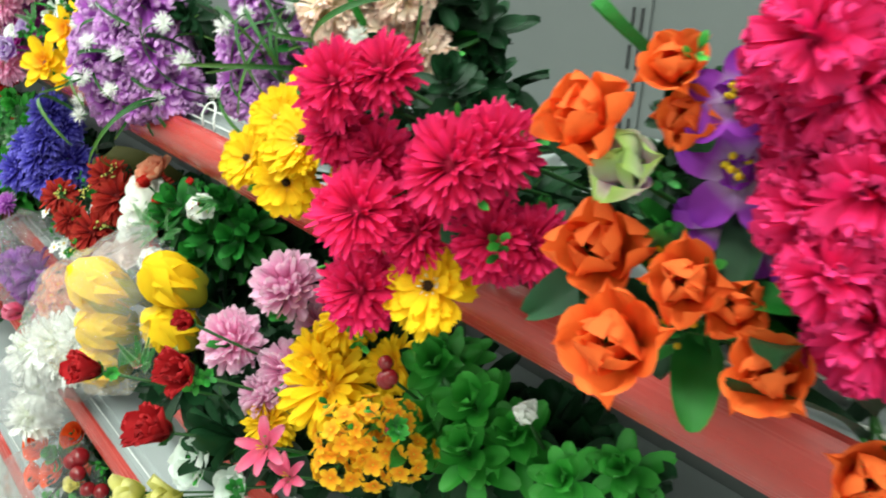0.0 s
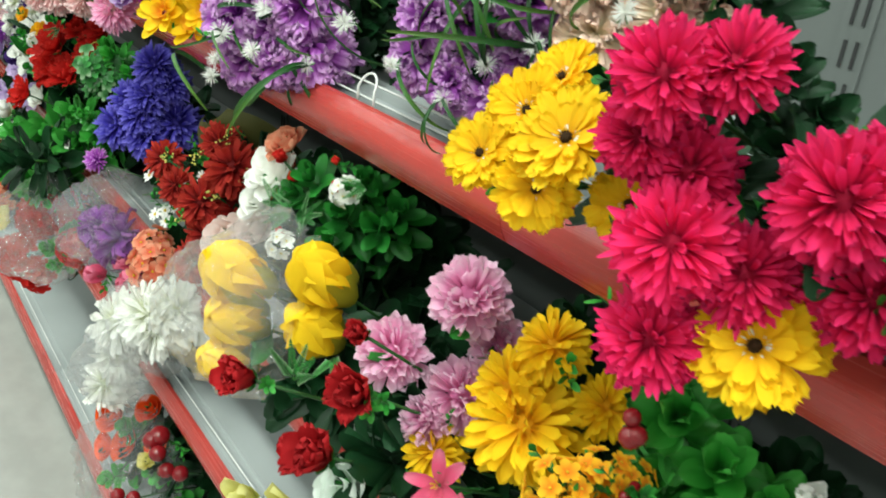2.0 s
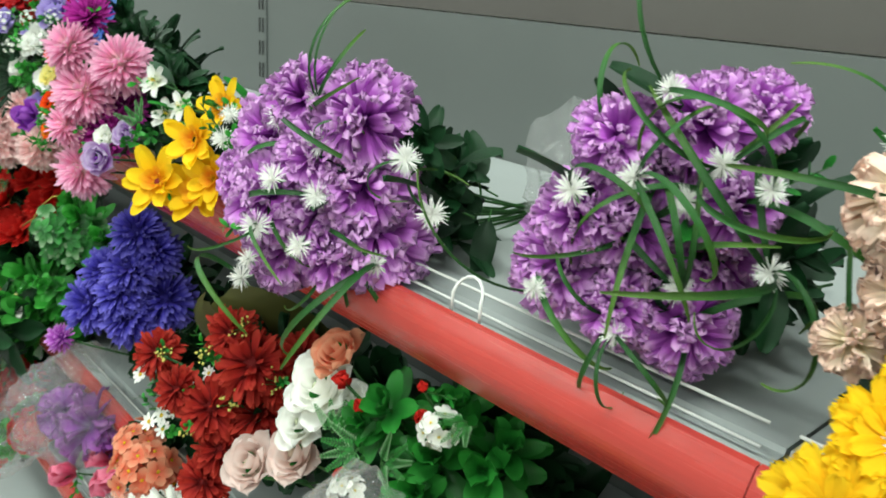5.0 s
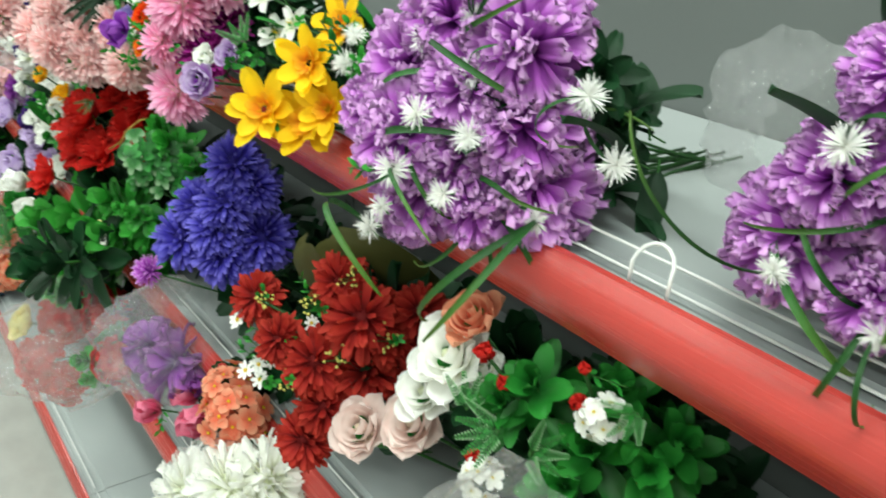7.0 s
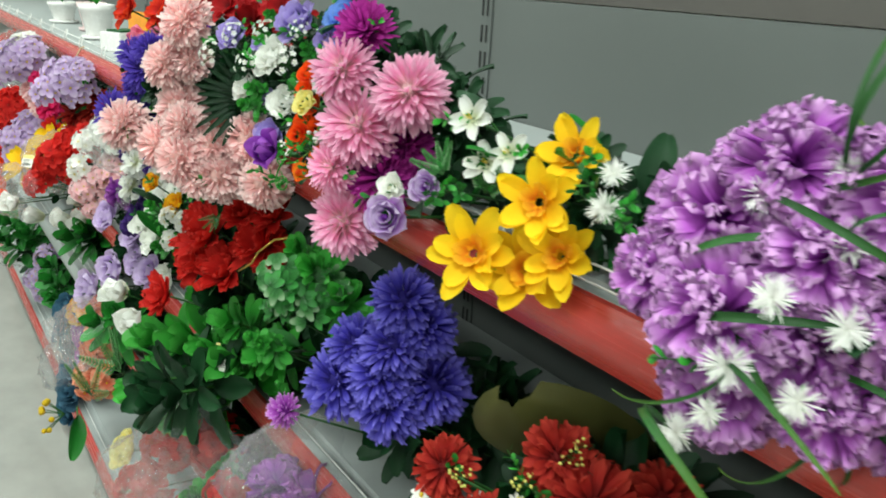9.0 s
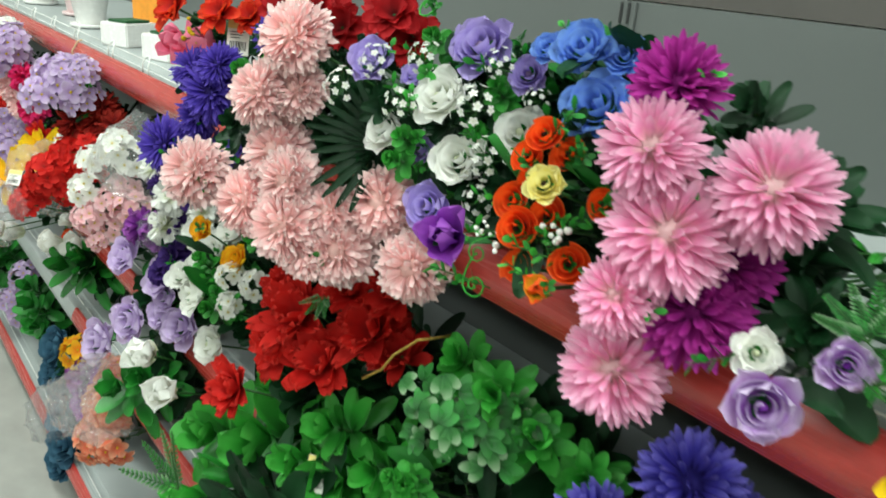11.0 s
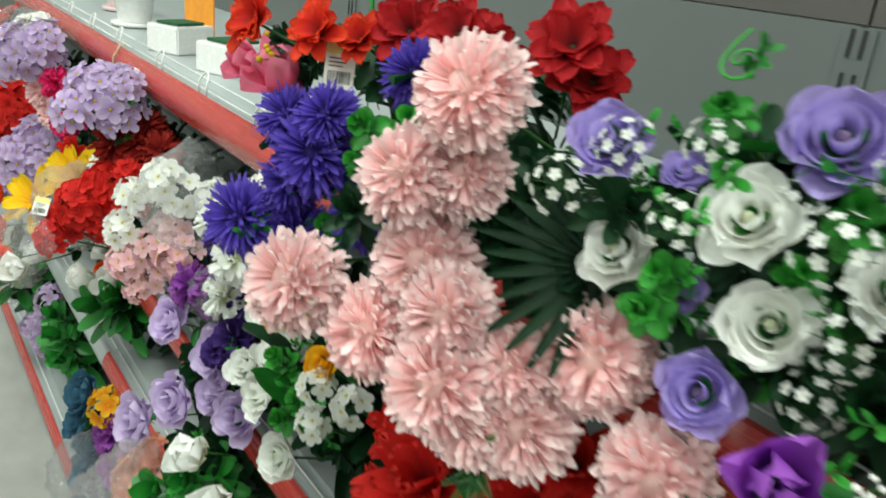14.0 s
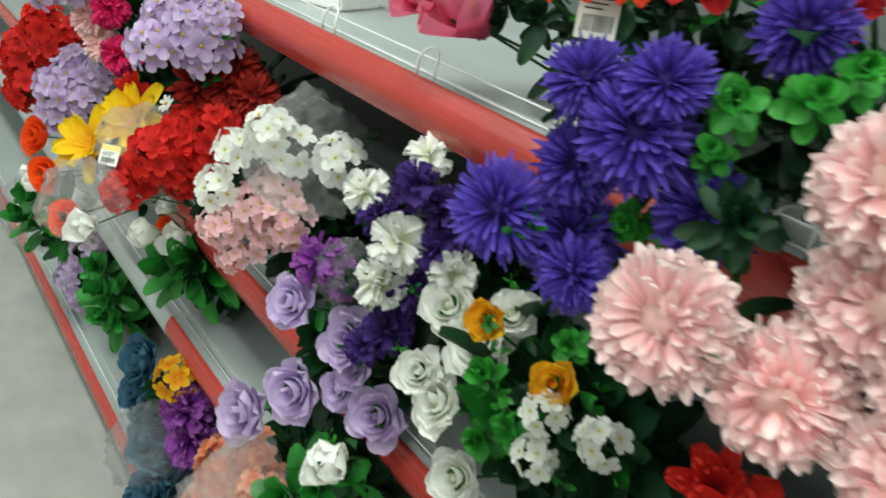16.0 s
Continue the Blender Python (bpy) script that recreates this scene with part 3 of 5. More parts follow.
KINDS = {
    "hotpom": lambda: frilled(C["hot_pink"], 60, 0.22, 0.45), "crimson": lambda: globe(C["crimson"], 190, 0.14, 1.9, 0.78, 0.24, -0.3, 0.3), "orangetulip": lambda: tulip(C["orange"], 1.0, 8, True, 0.13, 0.72),
    "yellowtuft": lambda: balls(YCENTRE, 9, 0.16), "orchid": orchid, "budpurple": lambda: tulip(C["purple_bud"], 1.2, 6), "gerbera": gerbera,
    "peach": lambda: frilled(C["peach"], 120, 0.13, 0.33), "purple": lambda: frilled(C["carnation_purple"], 150, 0.16, 0.34), "starburst": starburst, "daff": narcissus,
    "dahlia": lambda: globe(C["dahlia_pink"], 200, 0.165, 2.1, 0.76, 0.28, -0.25, 0.05, 0.6), "magenta": lambda: globe(C["magenta"], 150, 0.16, 2.0, 0.78, 0.22, 0.2, 0.12, 0.65),
    "violetrose": lambda: rose(C["violet_rose"]), "whiterose": lambda: rose(C["white"], 5, -1.0), "orangerose": lambda: rose(C["orange_red"], 4, -0.35, True),
    "yellowrose": lambda: rose(C["lemon"], 4, -0.9, True), "orangebud": lambda: tulip(C["bud_orange"], 1.2, 6, True, 0.03), "berries": lambda: balls(WBERRY, 7, 0.2),
    "bluerose": lambda: rose(C["sky_blue"], 6, -1.1), "lilacrose": lambda: rose(C["pale_lilac"], 4, -1.0), "bluelilac": lambda: rose(C["lilac"], 4, -1.1), "purpletulip": lambda: tulip(C["tulip_purple"], 1.0),
    "breath": lambda: cluster(C["white"], 13, 5, 0.19, 0.7, C["mint"], 0.75), "clover": lambda: leafy(BRIGHTGREEN, 16, 0.42, 0.6, 4), "palepom": lambda: globe(C["pale_pink"], 280, 0.165, 2.2, 0.64, 0.40, -0.4, 0.32, 0.8),
    "palm": palm, "tendril": tendril, "aster": lambda: globe(C["aster"], 220, 0.105, 1.9, 0.8, 0.24, -0.4, 0.3, 0.8), "redrose": lambda: lily(C["scarlet"], 6, 3, -0.5, 0.62, 0.45), "darkpoppy": lambda: lily(C["tulip_red"], 6, 3, -0.5, 0.62, 0.45), "whitedaff": lambda: lily(C["white"], 6, 1, -0.2, 0.6, 0.35), "pinktulip": lambda: tulip(C["rose_pink"], 1.0, 6, True, 0.06),
    "bulb": bulb, "redtulip": lambda: lily(C["tulip_red"], 6, 2, -0.15, 0.62, 1.15, 0.2), "fern": fern, "pinkpom": lambda: globe(C["pompon_pink"], 130, 0.24, 2.2, 0.7, 0.3, 0.5, 0.16, 0.75),
    "yellowmum": lambda: globe(C["yellow"], 120, 0.2, 2.0, 0.84, 0.24, -0.6, 0.16), "redberry": lambda: balls(BERRY, 3, 0.5), "orangesmall": lambda: cluster(C["yellow_orange"], 12, 5, 0.36),
    "pinklily": lambda: lily(C["rose_pink"], 6, 1, -0.5, 0.4), "limebud": lambda: tulip(C["lime"], 1.1), "mintrose": lambda: rose(C["mint"], 3, -0.9), "leafy": lambda: leafy(GREEN, 18, 0.4, 1.0, 4),
    "whitetulip": lambda: tulip(C["white"], 1.2), "darkred": lambda: globe(C["dark_red"], 100, 0.2, 1.9, 0.8, 0.26, -0.6, 0.25), "daisy": daisy, "blushrose": lambda: rose(C["blush"], 4, -0.9),
    "peachrose": lambda: rose(C["peach_red"], 4, -0.8), "redbud": lambda: tulip(C["red"], 1.3), "whitesmall": lambda: cluster(C["white"], 7, 5, 0.62, 0.6), "bluemum": lambda: globe(C["deep_blue"], 190, 0.14, 2.1, 0.76, 0.3, -0.5, 0.25),
    "purplepuff": lambda: globe(C["carnation_purple"], 90, 0.18), "ivy": ivy, "redlily": lambda: lily(C["red"], 7, 3, -0.1, 0.46, 0.55, 0.2), "orangecream": lambda: rose(C["yellow_orange"], 4, -0.8),
    "darkpurple": lambda: frilled(C["dark_purple"], 36), "whitecarn": lambda: frilled(C["white"], 40), "violetcarn": lambda: frilled(C["violet"], 44), "pinksmall": lambda: cluster(C["soft_pink"], 12, 5, 0.46, 0.8),
    "redsmall": lambda: cluster(C["red"], 16, 5, 0.46, 0.8, C["dark_red"]), "yellowlily": lambda: lily(C["yellow"], 7, 2, -0.3, 0.48, 0.4), "lavender": lambda: cluster(C["lavender"], 18, 4, 0.42, 0.85), "pinkbud": lambda: tulip(C["rose_pink"], 1.35, 6, True, 0.02),
    "peachsmall": lambda: cluster(C["peach_red"], 16, 5, 0.42), "whitepom": lambda: globe(C["white"], 130, 0.2, 2.1, 0.8, 0.28, -0.7), "tealrose": lambda: rose(C["teal"], 4, -0.9), "pansy": lambda: cluster(C["yellow_orange"], 6, 5, 0.6),
    # the dark "shade" spray stands in for shadow between the heads
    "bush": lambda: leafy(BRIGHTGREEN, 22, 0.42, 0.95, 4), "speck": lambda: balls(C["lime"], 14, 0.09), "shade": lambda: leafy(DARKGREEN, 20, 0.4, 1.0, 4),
    "violetsmall": lambda: cluster(C["lavender"], 12, 4, 0.44),
}
MESHES = {}
PIECES = {"gerbera": ("flower_eye", gerbera_eye, "dark brown eye"), "daff": ("trumpet", trumpet, "orange-yellow trumpet"), "bulb": ("bud_calyx", sepals, "olive green calyx")}
PLAIN = {"tendril": "tendril", "leafy": "leaf_spray", "bush": "leaf_spray", "speck": "bud_sprig", "clover": "leaf_spray", "palm": "palm_leaf", "fern": "fern_frond", "ivy": "ivy_sprig", "berries": "berry_sprig", "redberry": "berry_sprig", "yellowtuft": "stamen_tuft",
         "bulb": "tulip_bud", "budpurple": "flower_bud", "orangebud": "flower_bud", "pinkbud": "flower_bud", "redbud": "flower_bud", "limebud": "flower_bud"}


def head_mesh(kind, i):
    key = (kind, i % 3)
    if key not in MESHES:
        MESHES[key] = KINDS[kind]().mesh(PLAIN.get(kind, "flower_head"))
    return MESHES[key]


def leaf_meshes():
    made = []
    for mat, w, cu in ((GREEN, 0.42, -0.5), (DARKGREEN, 0.5, -0.3), (GREEN, 0.34, 0.3), (DARKGREEN, 0.38, -0.8)):
        s = Shape()
        s.petal(mat, Matrix.Translation((0, 0.12, 0)), 1.0, w, curl=cu, cup=0.16, ruffle=0.03, tip=0.42, base=0.1, nl=7, nw=4)
        s.stalk(STEM, (0, -0.1, 0), (0, 0.15, 0), 0.02)
        made.append(s.mesh("leaf"))
    return made


def sprig_meshes():
    made = []
    for mat in (BRIGHTGREEN, GREEN):
        s = Shape()
        for i in range(9):
            m = Matrix.Translation((0, 0.1 * i, 0.01 * i)) @ Matrix.Rotation(i * 2.4, 4, "Y") @ Matrix.Rotation(0.9, 4, "X")
            s.petal(mat, m, 0.24, 0.13, nl=3, nw=2, tip=0.5)
        s.stalk(STEM, (0, -0.2, 0), (0, 0.9, 0.08), 0.012)
        made.append(s.mesh("sprig"))
    return made


def blade_meshes():
    made = []
    for k in range(6):
        s = Shape()
        s.petal(BLADE, Matrix.Identity(4), 1.0, 0.034, curl=-random.uniform(1.5, 4.2), cup=0.3, tip=0.35, base=0.5, nl=18, nw=2, twist=random.uniform(-4, 4))
        made.append(s.mesh("grass_blade"))
    return made


LEAVES, SPRIGS, BLADES = leaf_meshes(), sprig_meshes(), blade_meshes()


def wrap_mesh(seed):
    """A crinkled bag of clear film, open at the back."""
    rnd = random.Random(seed)
    bm = bmesh.new()
    bmesh.ops.create_icosphere(bm, subdivisions=4, radius=1)
    bmesh.ops.delete(bm, geom=[v for v in bm.verts if v.co.x > 0.55], context="VERTS")
    off = Vector((rnd.uniform(0, 9), rnd.uniform(0, 9), rnd.uniform(0, 9)))
    for v in bm.verts:
        d = v.co.normalized()
        c = noise.noise(d * 1.6 + off) * 0.22 + abs(noise.noise(d * 4.5 + off)) * 0.24 + abs(noise.noise(d * 11 + off)) * 0.09
        v.co = v.co * (1 + c - 0.08)
        v.co.x *= 1.15
    for f in bm.faces:
        f.smooth = rnd.random() < 0.6
    me = bpy.data.meshes.new("plastic_wrap")
    bm.to_mesh(me)
    bm.free()
    me.materials.append(FILM)
    return me


def towards(p, axis, spin, size):
    """The pose of a head at p, turned so that it faces along axis."""
    return Matrix.Translation(p) @ axis.to_track_quat("Z", "Y").to_matrix().to_4x4() @ Matrix.Rotation(spin, 4, "Z") @ Matrix.Diagonal((size, size, size, 1))


def along(p, axis, spin, size):
    """The pose of a leaf that grows from p along axis."""
    return Matrix.Translation(p) @ axis.to_track_quat("Y", "Z").to_matrix().to_4x4() @ Matrix.Rotation(spin, 4, "Y") @ Matrix.Diagonal((size, size, size, 1))


COUNT = [0]
GROW = {"tendril": 1.0, "hotpom": 1.3, "redrose": 0.9, "palepom": 1.22, "bulb": 1.4, "orangetulip": 1.22, "dahlia": 1.05, "starburst": 1.12, "daisy": 1.1, "palm": 1.0, "leafy": 1.25, "bush": 1.25, "gerbera": 1.06, "violetrose": 0.9, "lilacrose": 1.0, "bluelilac": 1.0, "bluerose": 1.0}


def bouquet(name, label, foot, groups, leaf=6, leafsize=0.055, sprig=0, blade=0, wrap=None):
    """Stems gathered at the foot on the shelf, a head on each, leaves between them."""
    COUNT[0] += 1
    rnd = random.Random(COUNT[0])
    foot = Vector(foot)
    root = tagged(new(name), label, "plant" if "plant" in name else "bouquet", "artificial flowers on the shelves")
    root.location = foot
    inv = Matrix.Translation(-foot)
    low = 9.0
    heads = []
    for kind, places in groups:
        for i, (x, y, z, r) in enumerate(places):
            p = Vector((x, y, z))
            out = (p - foot).normalized()
            axis = (out * 0.9 + Vector((-0.55, -0.45, 0.55)) + Vector((rnd.uniform(-1, 1), rnd.uniform(-1, 1), rnd.uniform(-1, 1))) * (0.62 if kind == "gerbera" else 0.28)).normalized()
            ob = part(PLAIN.get(kind, "flower_head"), head_mesh(kind, i), None, root)
            ob.matrix_local = inv @ towards(p - axis * r * 0.25, axis, rnd.uniform(0, 6.28), r * GROW.get(kind, 1.16))
            if kind == "palm":
                ob.matrix_local = inv @ Matrix.Translation(p) @ Matrix(((0.33, -0.815, -0.48), (0.47, 0.58, -0.66), (0.82, 0.0, 0.57))).to_4x4() @ Matrix.Diagonal((r, r, r, 1))
            if kind in PIECES:
                piece, make, words = PIECES[kind]
                if piece not in MESHES:
                    MESHES[piece] = make().mesh(piece)
                part(piece, MESHES[piece], None, ob, words)
            heads.append((p, r, axis))
            if kind not in ("fern", "palm", "daisy", "starburst", "breath", "yellowtuft", "tendril"):
                a = p - axis * r * 0.4
                mid = a.lerp(foot, 0.45) + Vector((0, 0, -0.02)) - axis * 0.03
                pts = [a, a.lerp(mid, 0.5) - axis * 0.012, mid, mid.lerp(foot, 0.6), foot + Vector((rnd.uniform(0, 0.06), rnd.uniform(-0.03, 0.03), 0.004))]
                st = part("stem", tube_bm([q - foot for q in pts], 0.0018, 5), STEM, root)
    n = len(heads)
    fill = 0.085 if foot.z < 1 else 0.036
    # dark leaf sprays added behind the heads to blacken the shaded gaps
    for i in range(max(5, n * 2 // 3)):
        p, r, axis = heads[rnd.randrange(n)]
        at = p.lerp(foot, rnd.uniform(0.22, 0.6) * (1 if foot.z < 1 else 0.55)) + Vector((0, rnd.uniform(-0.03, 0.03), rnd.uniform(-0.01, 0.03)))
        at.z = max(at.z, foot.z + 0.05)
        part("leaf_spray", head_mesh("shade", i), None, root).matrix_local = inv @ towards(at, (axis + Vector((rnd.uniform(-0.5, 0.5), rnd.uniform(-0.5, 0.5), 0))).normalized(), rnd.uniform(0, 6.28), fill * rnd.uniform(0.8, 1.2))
    for i in range(leaf):
        p, r, axis = heads[rnd.randrange(n)]
        base = p.lerp(foot, rnd.uniform(0.05, 0.3)) - axis * r * 0.4
        d = (axis * 0.5 + Vector((rnd.uniform(-0.9, 0.3), rnd.uniform(-1, 1), rnd.uniform(-0.7, 0.8)))).normalized()
        part("leaf", LEAVES[rnd.randrange(4)], None, root).matrix_local = inv @ along(base, d, rnd.uniform(-0.8, 0.8), leafsize * rnd.uniform(0.75, 1.25))
    # more leaves, dark green and deeper in, that add to this gap shade
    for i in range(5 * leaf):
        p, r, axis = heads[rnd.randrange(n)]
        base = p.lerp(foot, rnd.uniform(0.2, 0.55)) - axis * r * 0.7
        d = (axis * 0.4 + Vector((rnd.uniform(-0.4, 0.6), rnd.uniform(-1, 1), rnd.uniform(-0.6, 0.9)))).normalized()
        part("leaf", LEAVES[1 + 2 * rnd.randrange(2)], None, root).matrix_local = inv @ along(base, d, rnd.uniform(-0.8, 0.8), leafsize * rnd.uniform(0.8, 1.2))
    for i in range(sprig * 3 + 3):
        p, r, axis = heads[rnd.randrange(n)]
        d = (axis * 0.5 + Vector((rnd.uniform(-0.6, 0.4), rnd.choice((-1, 1)), rnd.uniform(-0.6, 0.9)))).normalized()
        part("sprig", SPRIGS[i % 2], None, root).matrix_local = inv @ along(p - axis * r * 0.9, d, rnd.uniform(0, 6.28), rnd.uniform(0.035, 0.055))
    for i in range(blade):
        p, r, axis = heads[rnd.randrange(n)]
        d = (axis * 0.9 + Vector((rnd.uniform(-0.7, 0.3), rnd.uniform(-1, 1), rnd.uniform(-0.7, 0.9)))).normalized()
        part("grass_blade", BLADES[i % 6], None, root).matrix_local = inv @ along(p - axis * r * 0.6, d, rnd.uniform(0, 6.28), rnd.uniform(0.08, 0.18))
    if wrap:
        x, y, z, r = wrap
        r *= 0.87
        ob = part("plastic_wrap", wrap_mesh(COUNT[0]), None, root, "crinkled clear plastic film")
        ob.visible_shadow = False
        ob.matrix_local = inv @ Matrix.Translation((x, y, z)) @ Euler((rnd.uniform(-0.3, 0.3), rnd.uniform(-0.2, 0.4), rnd.uniform(-0.3, 0.3))).to_matrix().to_4x4() @ Matrix.Diagonal((r, r, r, 1))
    return root


# ---- the shop: floor, walls, ceiling ----
Y0, Y1 = 1.0, 11.5


def setting(name, bm, material, label=""):
    return tagged(part(name, bm, material, None), label, "structure", "", "structure")


floor = setting("floor", box_bm(-4, 3.0, Y0, Y1, -0.12, 0), TILE, "grey polished tile floor with fine joints")
setting("wall_north", box_bm(-4, 3.0, Y1, Y1 + 0.1, 0, 3.0), WALL)
setting("wall_south", box_bm(-4, 3.0, Y0 - 0.1, Y0, 0, 3.0), WALL)
setting("wall_west", box_bm(-4.1, -4, Y0, Y1, 0, 3.0), WALL)
setting("wall_east", box_bm(1.6, 1.7, Y0, Y1, 0, 3.0), WALL)
setting("ceiling", box_bm(-4.1, 3.0, Y0 - 0.1, Y1 + 0.1, 3.0, 3.1), CEIL, "plain white shop ceiling")

# ---- the gondola shelving ----
JOINTS = (Y0 + 0.05, 2.08, 3.33, 4.83, 6.33, 7.53, 8.78, 10.03, Y1 - 0.05)
LEVELS = (("base", 0.262, 0.14), ("lower", 0.34, 0.49), ("middle", 0.39, 0.705), ("top", 0.40, 1.165))
BACK = 0.92
unit = tagged(new("shelving_unit"), "white steel shop shelving with red price rails and grey back panels", "shelving", "", "thing")
unit.location = (BACK, 6, 0)


def upart(name, bm, material, parent=unit, label=""):
    ob = part(name, bm, material, parent, label)
    ob.matrix_parent_inverse = Matrix.Translation(-unit.location) if parent is unit else Matrix.Identity(4)
    return ob


for i, (a, b) in enumerate(zip(JOINTS, JOINTS[1:])):
    upart("back_panel", box_bm(BACK, BACK + 0.02, a + 0.002, b - 0.002, 0.02, 1.385, 0.002), GREY_PANEL)
    upart("upper_panel", box_bm(BACK + 0.012, BACK + 0.03, a + 0.002, b - 0.002, 1.387, 2.1), BROWN_PANEL, label="brown-grey upper panel")
    for k, (nm, x, z) in enumerate(LEVELS):
        # shelf board with a folded front lip
        lip = [(x + 0.012, z - 0.003), (x + 0.02, z - 0.003), (x + 0.022, z - 0.006), (x + 0.046, z - 0.006), (x + 0.048, z - 0.002), (BACK - 0.003, z - 0.002), (BACK - 0.003, z - 0.022), (x + 0.012, z - 0.022)]
        upart("shelf_board", profile_bm(lip, a + 0.0015, b - 0.0015), WHITE_STEEL)
        white = nm == "lower" and (b > 7.6 or b < 6.0)
        arc = [(x + 0.004 - 0.011 * math.sin(3.1416 * q / 16), z + 0.002 - 0.058 * q / 16) for q in range(17)]
        nose = [(x + 0.010, z + 0.003)] + arc + [(x + 0.010, z - 0.056)] + [(px + 0.004, pz) for px, pz in arc[-3:1:-1]] + [(x + 0.010, z - 0.002)]
        upart("price_rail", profile_bm(nose, a + 0.0005, b - 0.0005), WHITE_STEEL if white else RED_RAIL, label="white shelf rail" if white else "red plastic price rail")
        if nm == "base":
            upart("kick_plate", box_bm(x + 0.03, x + 0.045, a + 0.002, b - 0.002, 0.0, z - 0.024), WHITE_STEEL)

for y in JOINTS[1:-1]:
    up = upart("upright", box_bm(BACK - 0.0035, BACK - 0.0005, y - 0.0205, y + 0.0205, 0.0, 1.384, 0.001), GREY_PANEL)
    for n in range(16):
        for dy in (-0.0075, 0.0075):
            upart("slot", box_bm(BACK - 0.0055, BACK - 0.0045, y + dy - 0.0022, y + dy + 0.0022, 0.60 + n * 0.05, 0.632 + n * 0.05), DARK)

# wire fences standing on the front lip of the boards
for nm, x, z in LEVELS:
    for a, b in zip(JOINTS, JOINTS[1:]):
        for dx, dz in ((0.028, 0.0065), (0.034, 0.022)):
            if dz > 0.01 and nm != "top":
                continue
            upart("fence_wire", tube_bm([(x + dx, a + 0.01, z + dz - 0.004), (x + dx, b - 0.01, z + dz - 0.004)], 0.0013, 6), WIRE)
        n = 5
        for i in range(n):
            y = a + 0.25 * i + 0.27 if b - a > 1.3 else a + 0.23 * i + 0.06
            if nm != "top":
                continue
            pts = [(x + 0.014, y - 0.017, z - 0.002)] + [(x + 0.014 + 0.008 * math.sin(q * 3.1416 / 8), y - 0.017 * math.cos(q * 3.1416 / 8), z + 0.018 + 0.017 * math.sin(q * 3.1416 / 8)) for q in range(9)] + [(x + 0.014, y + 0.017, z - 0.002)]
            upart("wire_hoop", tube_bm(pts, 0.0016, 6), WIRE)

# ---- goods on the top shelf ----
def lathe_bm(points, segs=28, wave=0.0):
    bm = bmesh.new()
    rings = [[bm.verts.new((r * (1 + wave * math.cos(8 * 6.2832 * j / segs + 12 * z)) * math.cos(6.2832 * j / segs), r * (1 + wave * math.cos(8 * 6.2832 * j / segs + 12 * z)) * math.sin(6.2832 * j / segs), z)) for j in range(segs)] for r, z in points]
    for r0, r1 in zip(rings, rings[1:]):
        for j in range(segs):
            bm.faces.new((r0[j], r0[(j + 1) % segs], r1[(j + 1) % segs], r1[j])).smooth = True
    bm.faces.new(rings[0][::-1])
    bm.faces.new(rings[-1])
    return bm


def flower_pot(x, y, r, h, mat, label):
    root = tagged(new("flower_pot"), label, "pot", "pots on the top shelf")
    root.location = (x, y, 1.1635)
    part("saucer", lathe_bm([(r * 0.75, 0), (r * 0.98, 0.003), (r, 0.012), (r * 0.95, 0.012), (r * 0.8, 0.006)]), mat, root)
    part("pot_body", lathe_bm([(r * 0.62, 0.0065), (r * 0.7, 0.02), (r * 0.92, h * 0.8), (r * 1.0, h * 0.84), (r * 1.0, h), (r * 0.9, h), (r * 0.82, h * 0.7), (r * 0.3, h * 0.65)], 40, 0.012), mat, root)
    part("leaf_spray", head_mesh("clover", 0), None, root).matrix_local = Matrix.Translation((0, 0, h * 0.95)) @ Matrix.Diagonal((r, r, r, 1))
    return root


flower_pot(0.53, 7.90, 0.055, 0.11, CERAMIC, "white quilted ceramic flower pot on a saucer")
flower_pot(0.58, 8.22, 0.05, 0.10, PINKCER, "pale pink ceramic flower pot on the shelf")
flower_pot(0.55, 8.60, 0.055, 0.08, CERAMIC, "small white ceramic bowl pot on the shelf")


def gift_box(x, y, turn, orange):
    root = tagged(new("gift_box"), "white box with green turf panel" + (" and orange card" if orange else ""), "box", "boxes on the top shelf")
    root.matrix_basis = pose(x, y, 1.1635, 0, 0, turn)
    part("box_body", box_bm(-0.05, 0.05, -0.045, 0.045, 0, 0.055, 0.003), CERAMIC, root)
    lid = part("turf_panel", box_bm(-0.036, 0.036, -0.031, 0.031, 0.0555, 0.061, 0.001), GREENFELT, root, "dark green turf panel")
    if orange:
        part("card", box_bm(0.052, 0.056, -0.04, 0.045, 0.0, 0.11, 0.001), ORANGECARD, root, "orange card")
    return root


gift_box(0.52, 7.52, 25, True)
gift_box(0.54, 7.28, 20, False)

# paper price label on the rail, cable tie at the rail joint
label_card = tagged(new("price_label"), "small cream price label stuck on the red rail", "label")
label_card.location = (0.3925, 7.375, 1.138)
part("paper", box_bm(-0.0012, 0.0004, -0.017, 0.017, -0.016, 0.016), PAPER, label_card)
for k in range(4):
    part("print_line", box_bm(-0.0018, -0.0013, -0.012, 0.010 - 0.003 * k, 0.009 - 0.006 * k, 0.0105 - 0.006 * k), INK, label_card)
tie = tagged(part("cable_tie", tube_bm([(0.412, 7.53, 1.175), (0.402, 7.53, 1.172), (0.389, 7.533, 1.150), (0.388, 7.536, 1.125), (0.395, 7.537, 1.110)], 0.0022, 6), TIE, None), "beige cable tie round the rail joint", "cable tie")


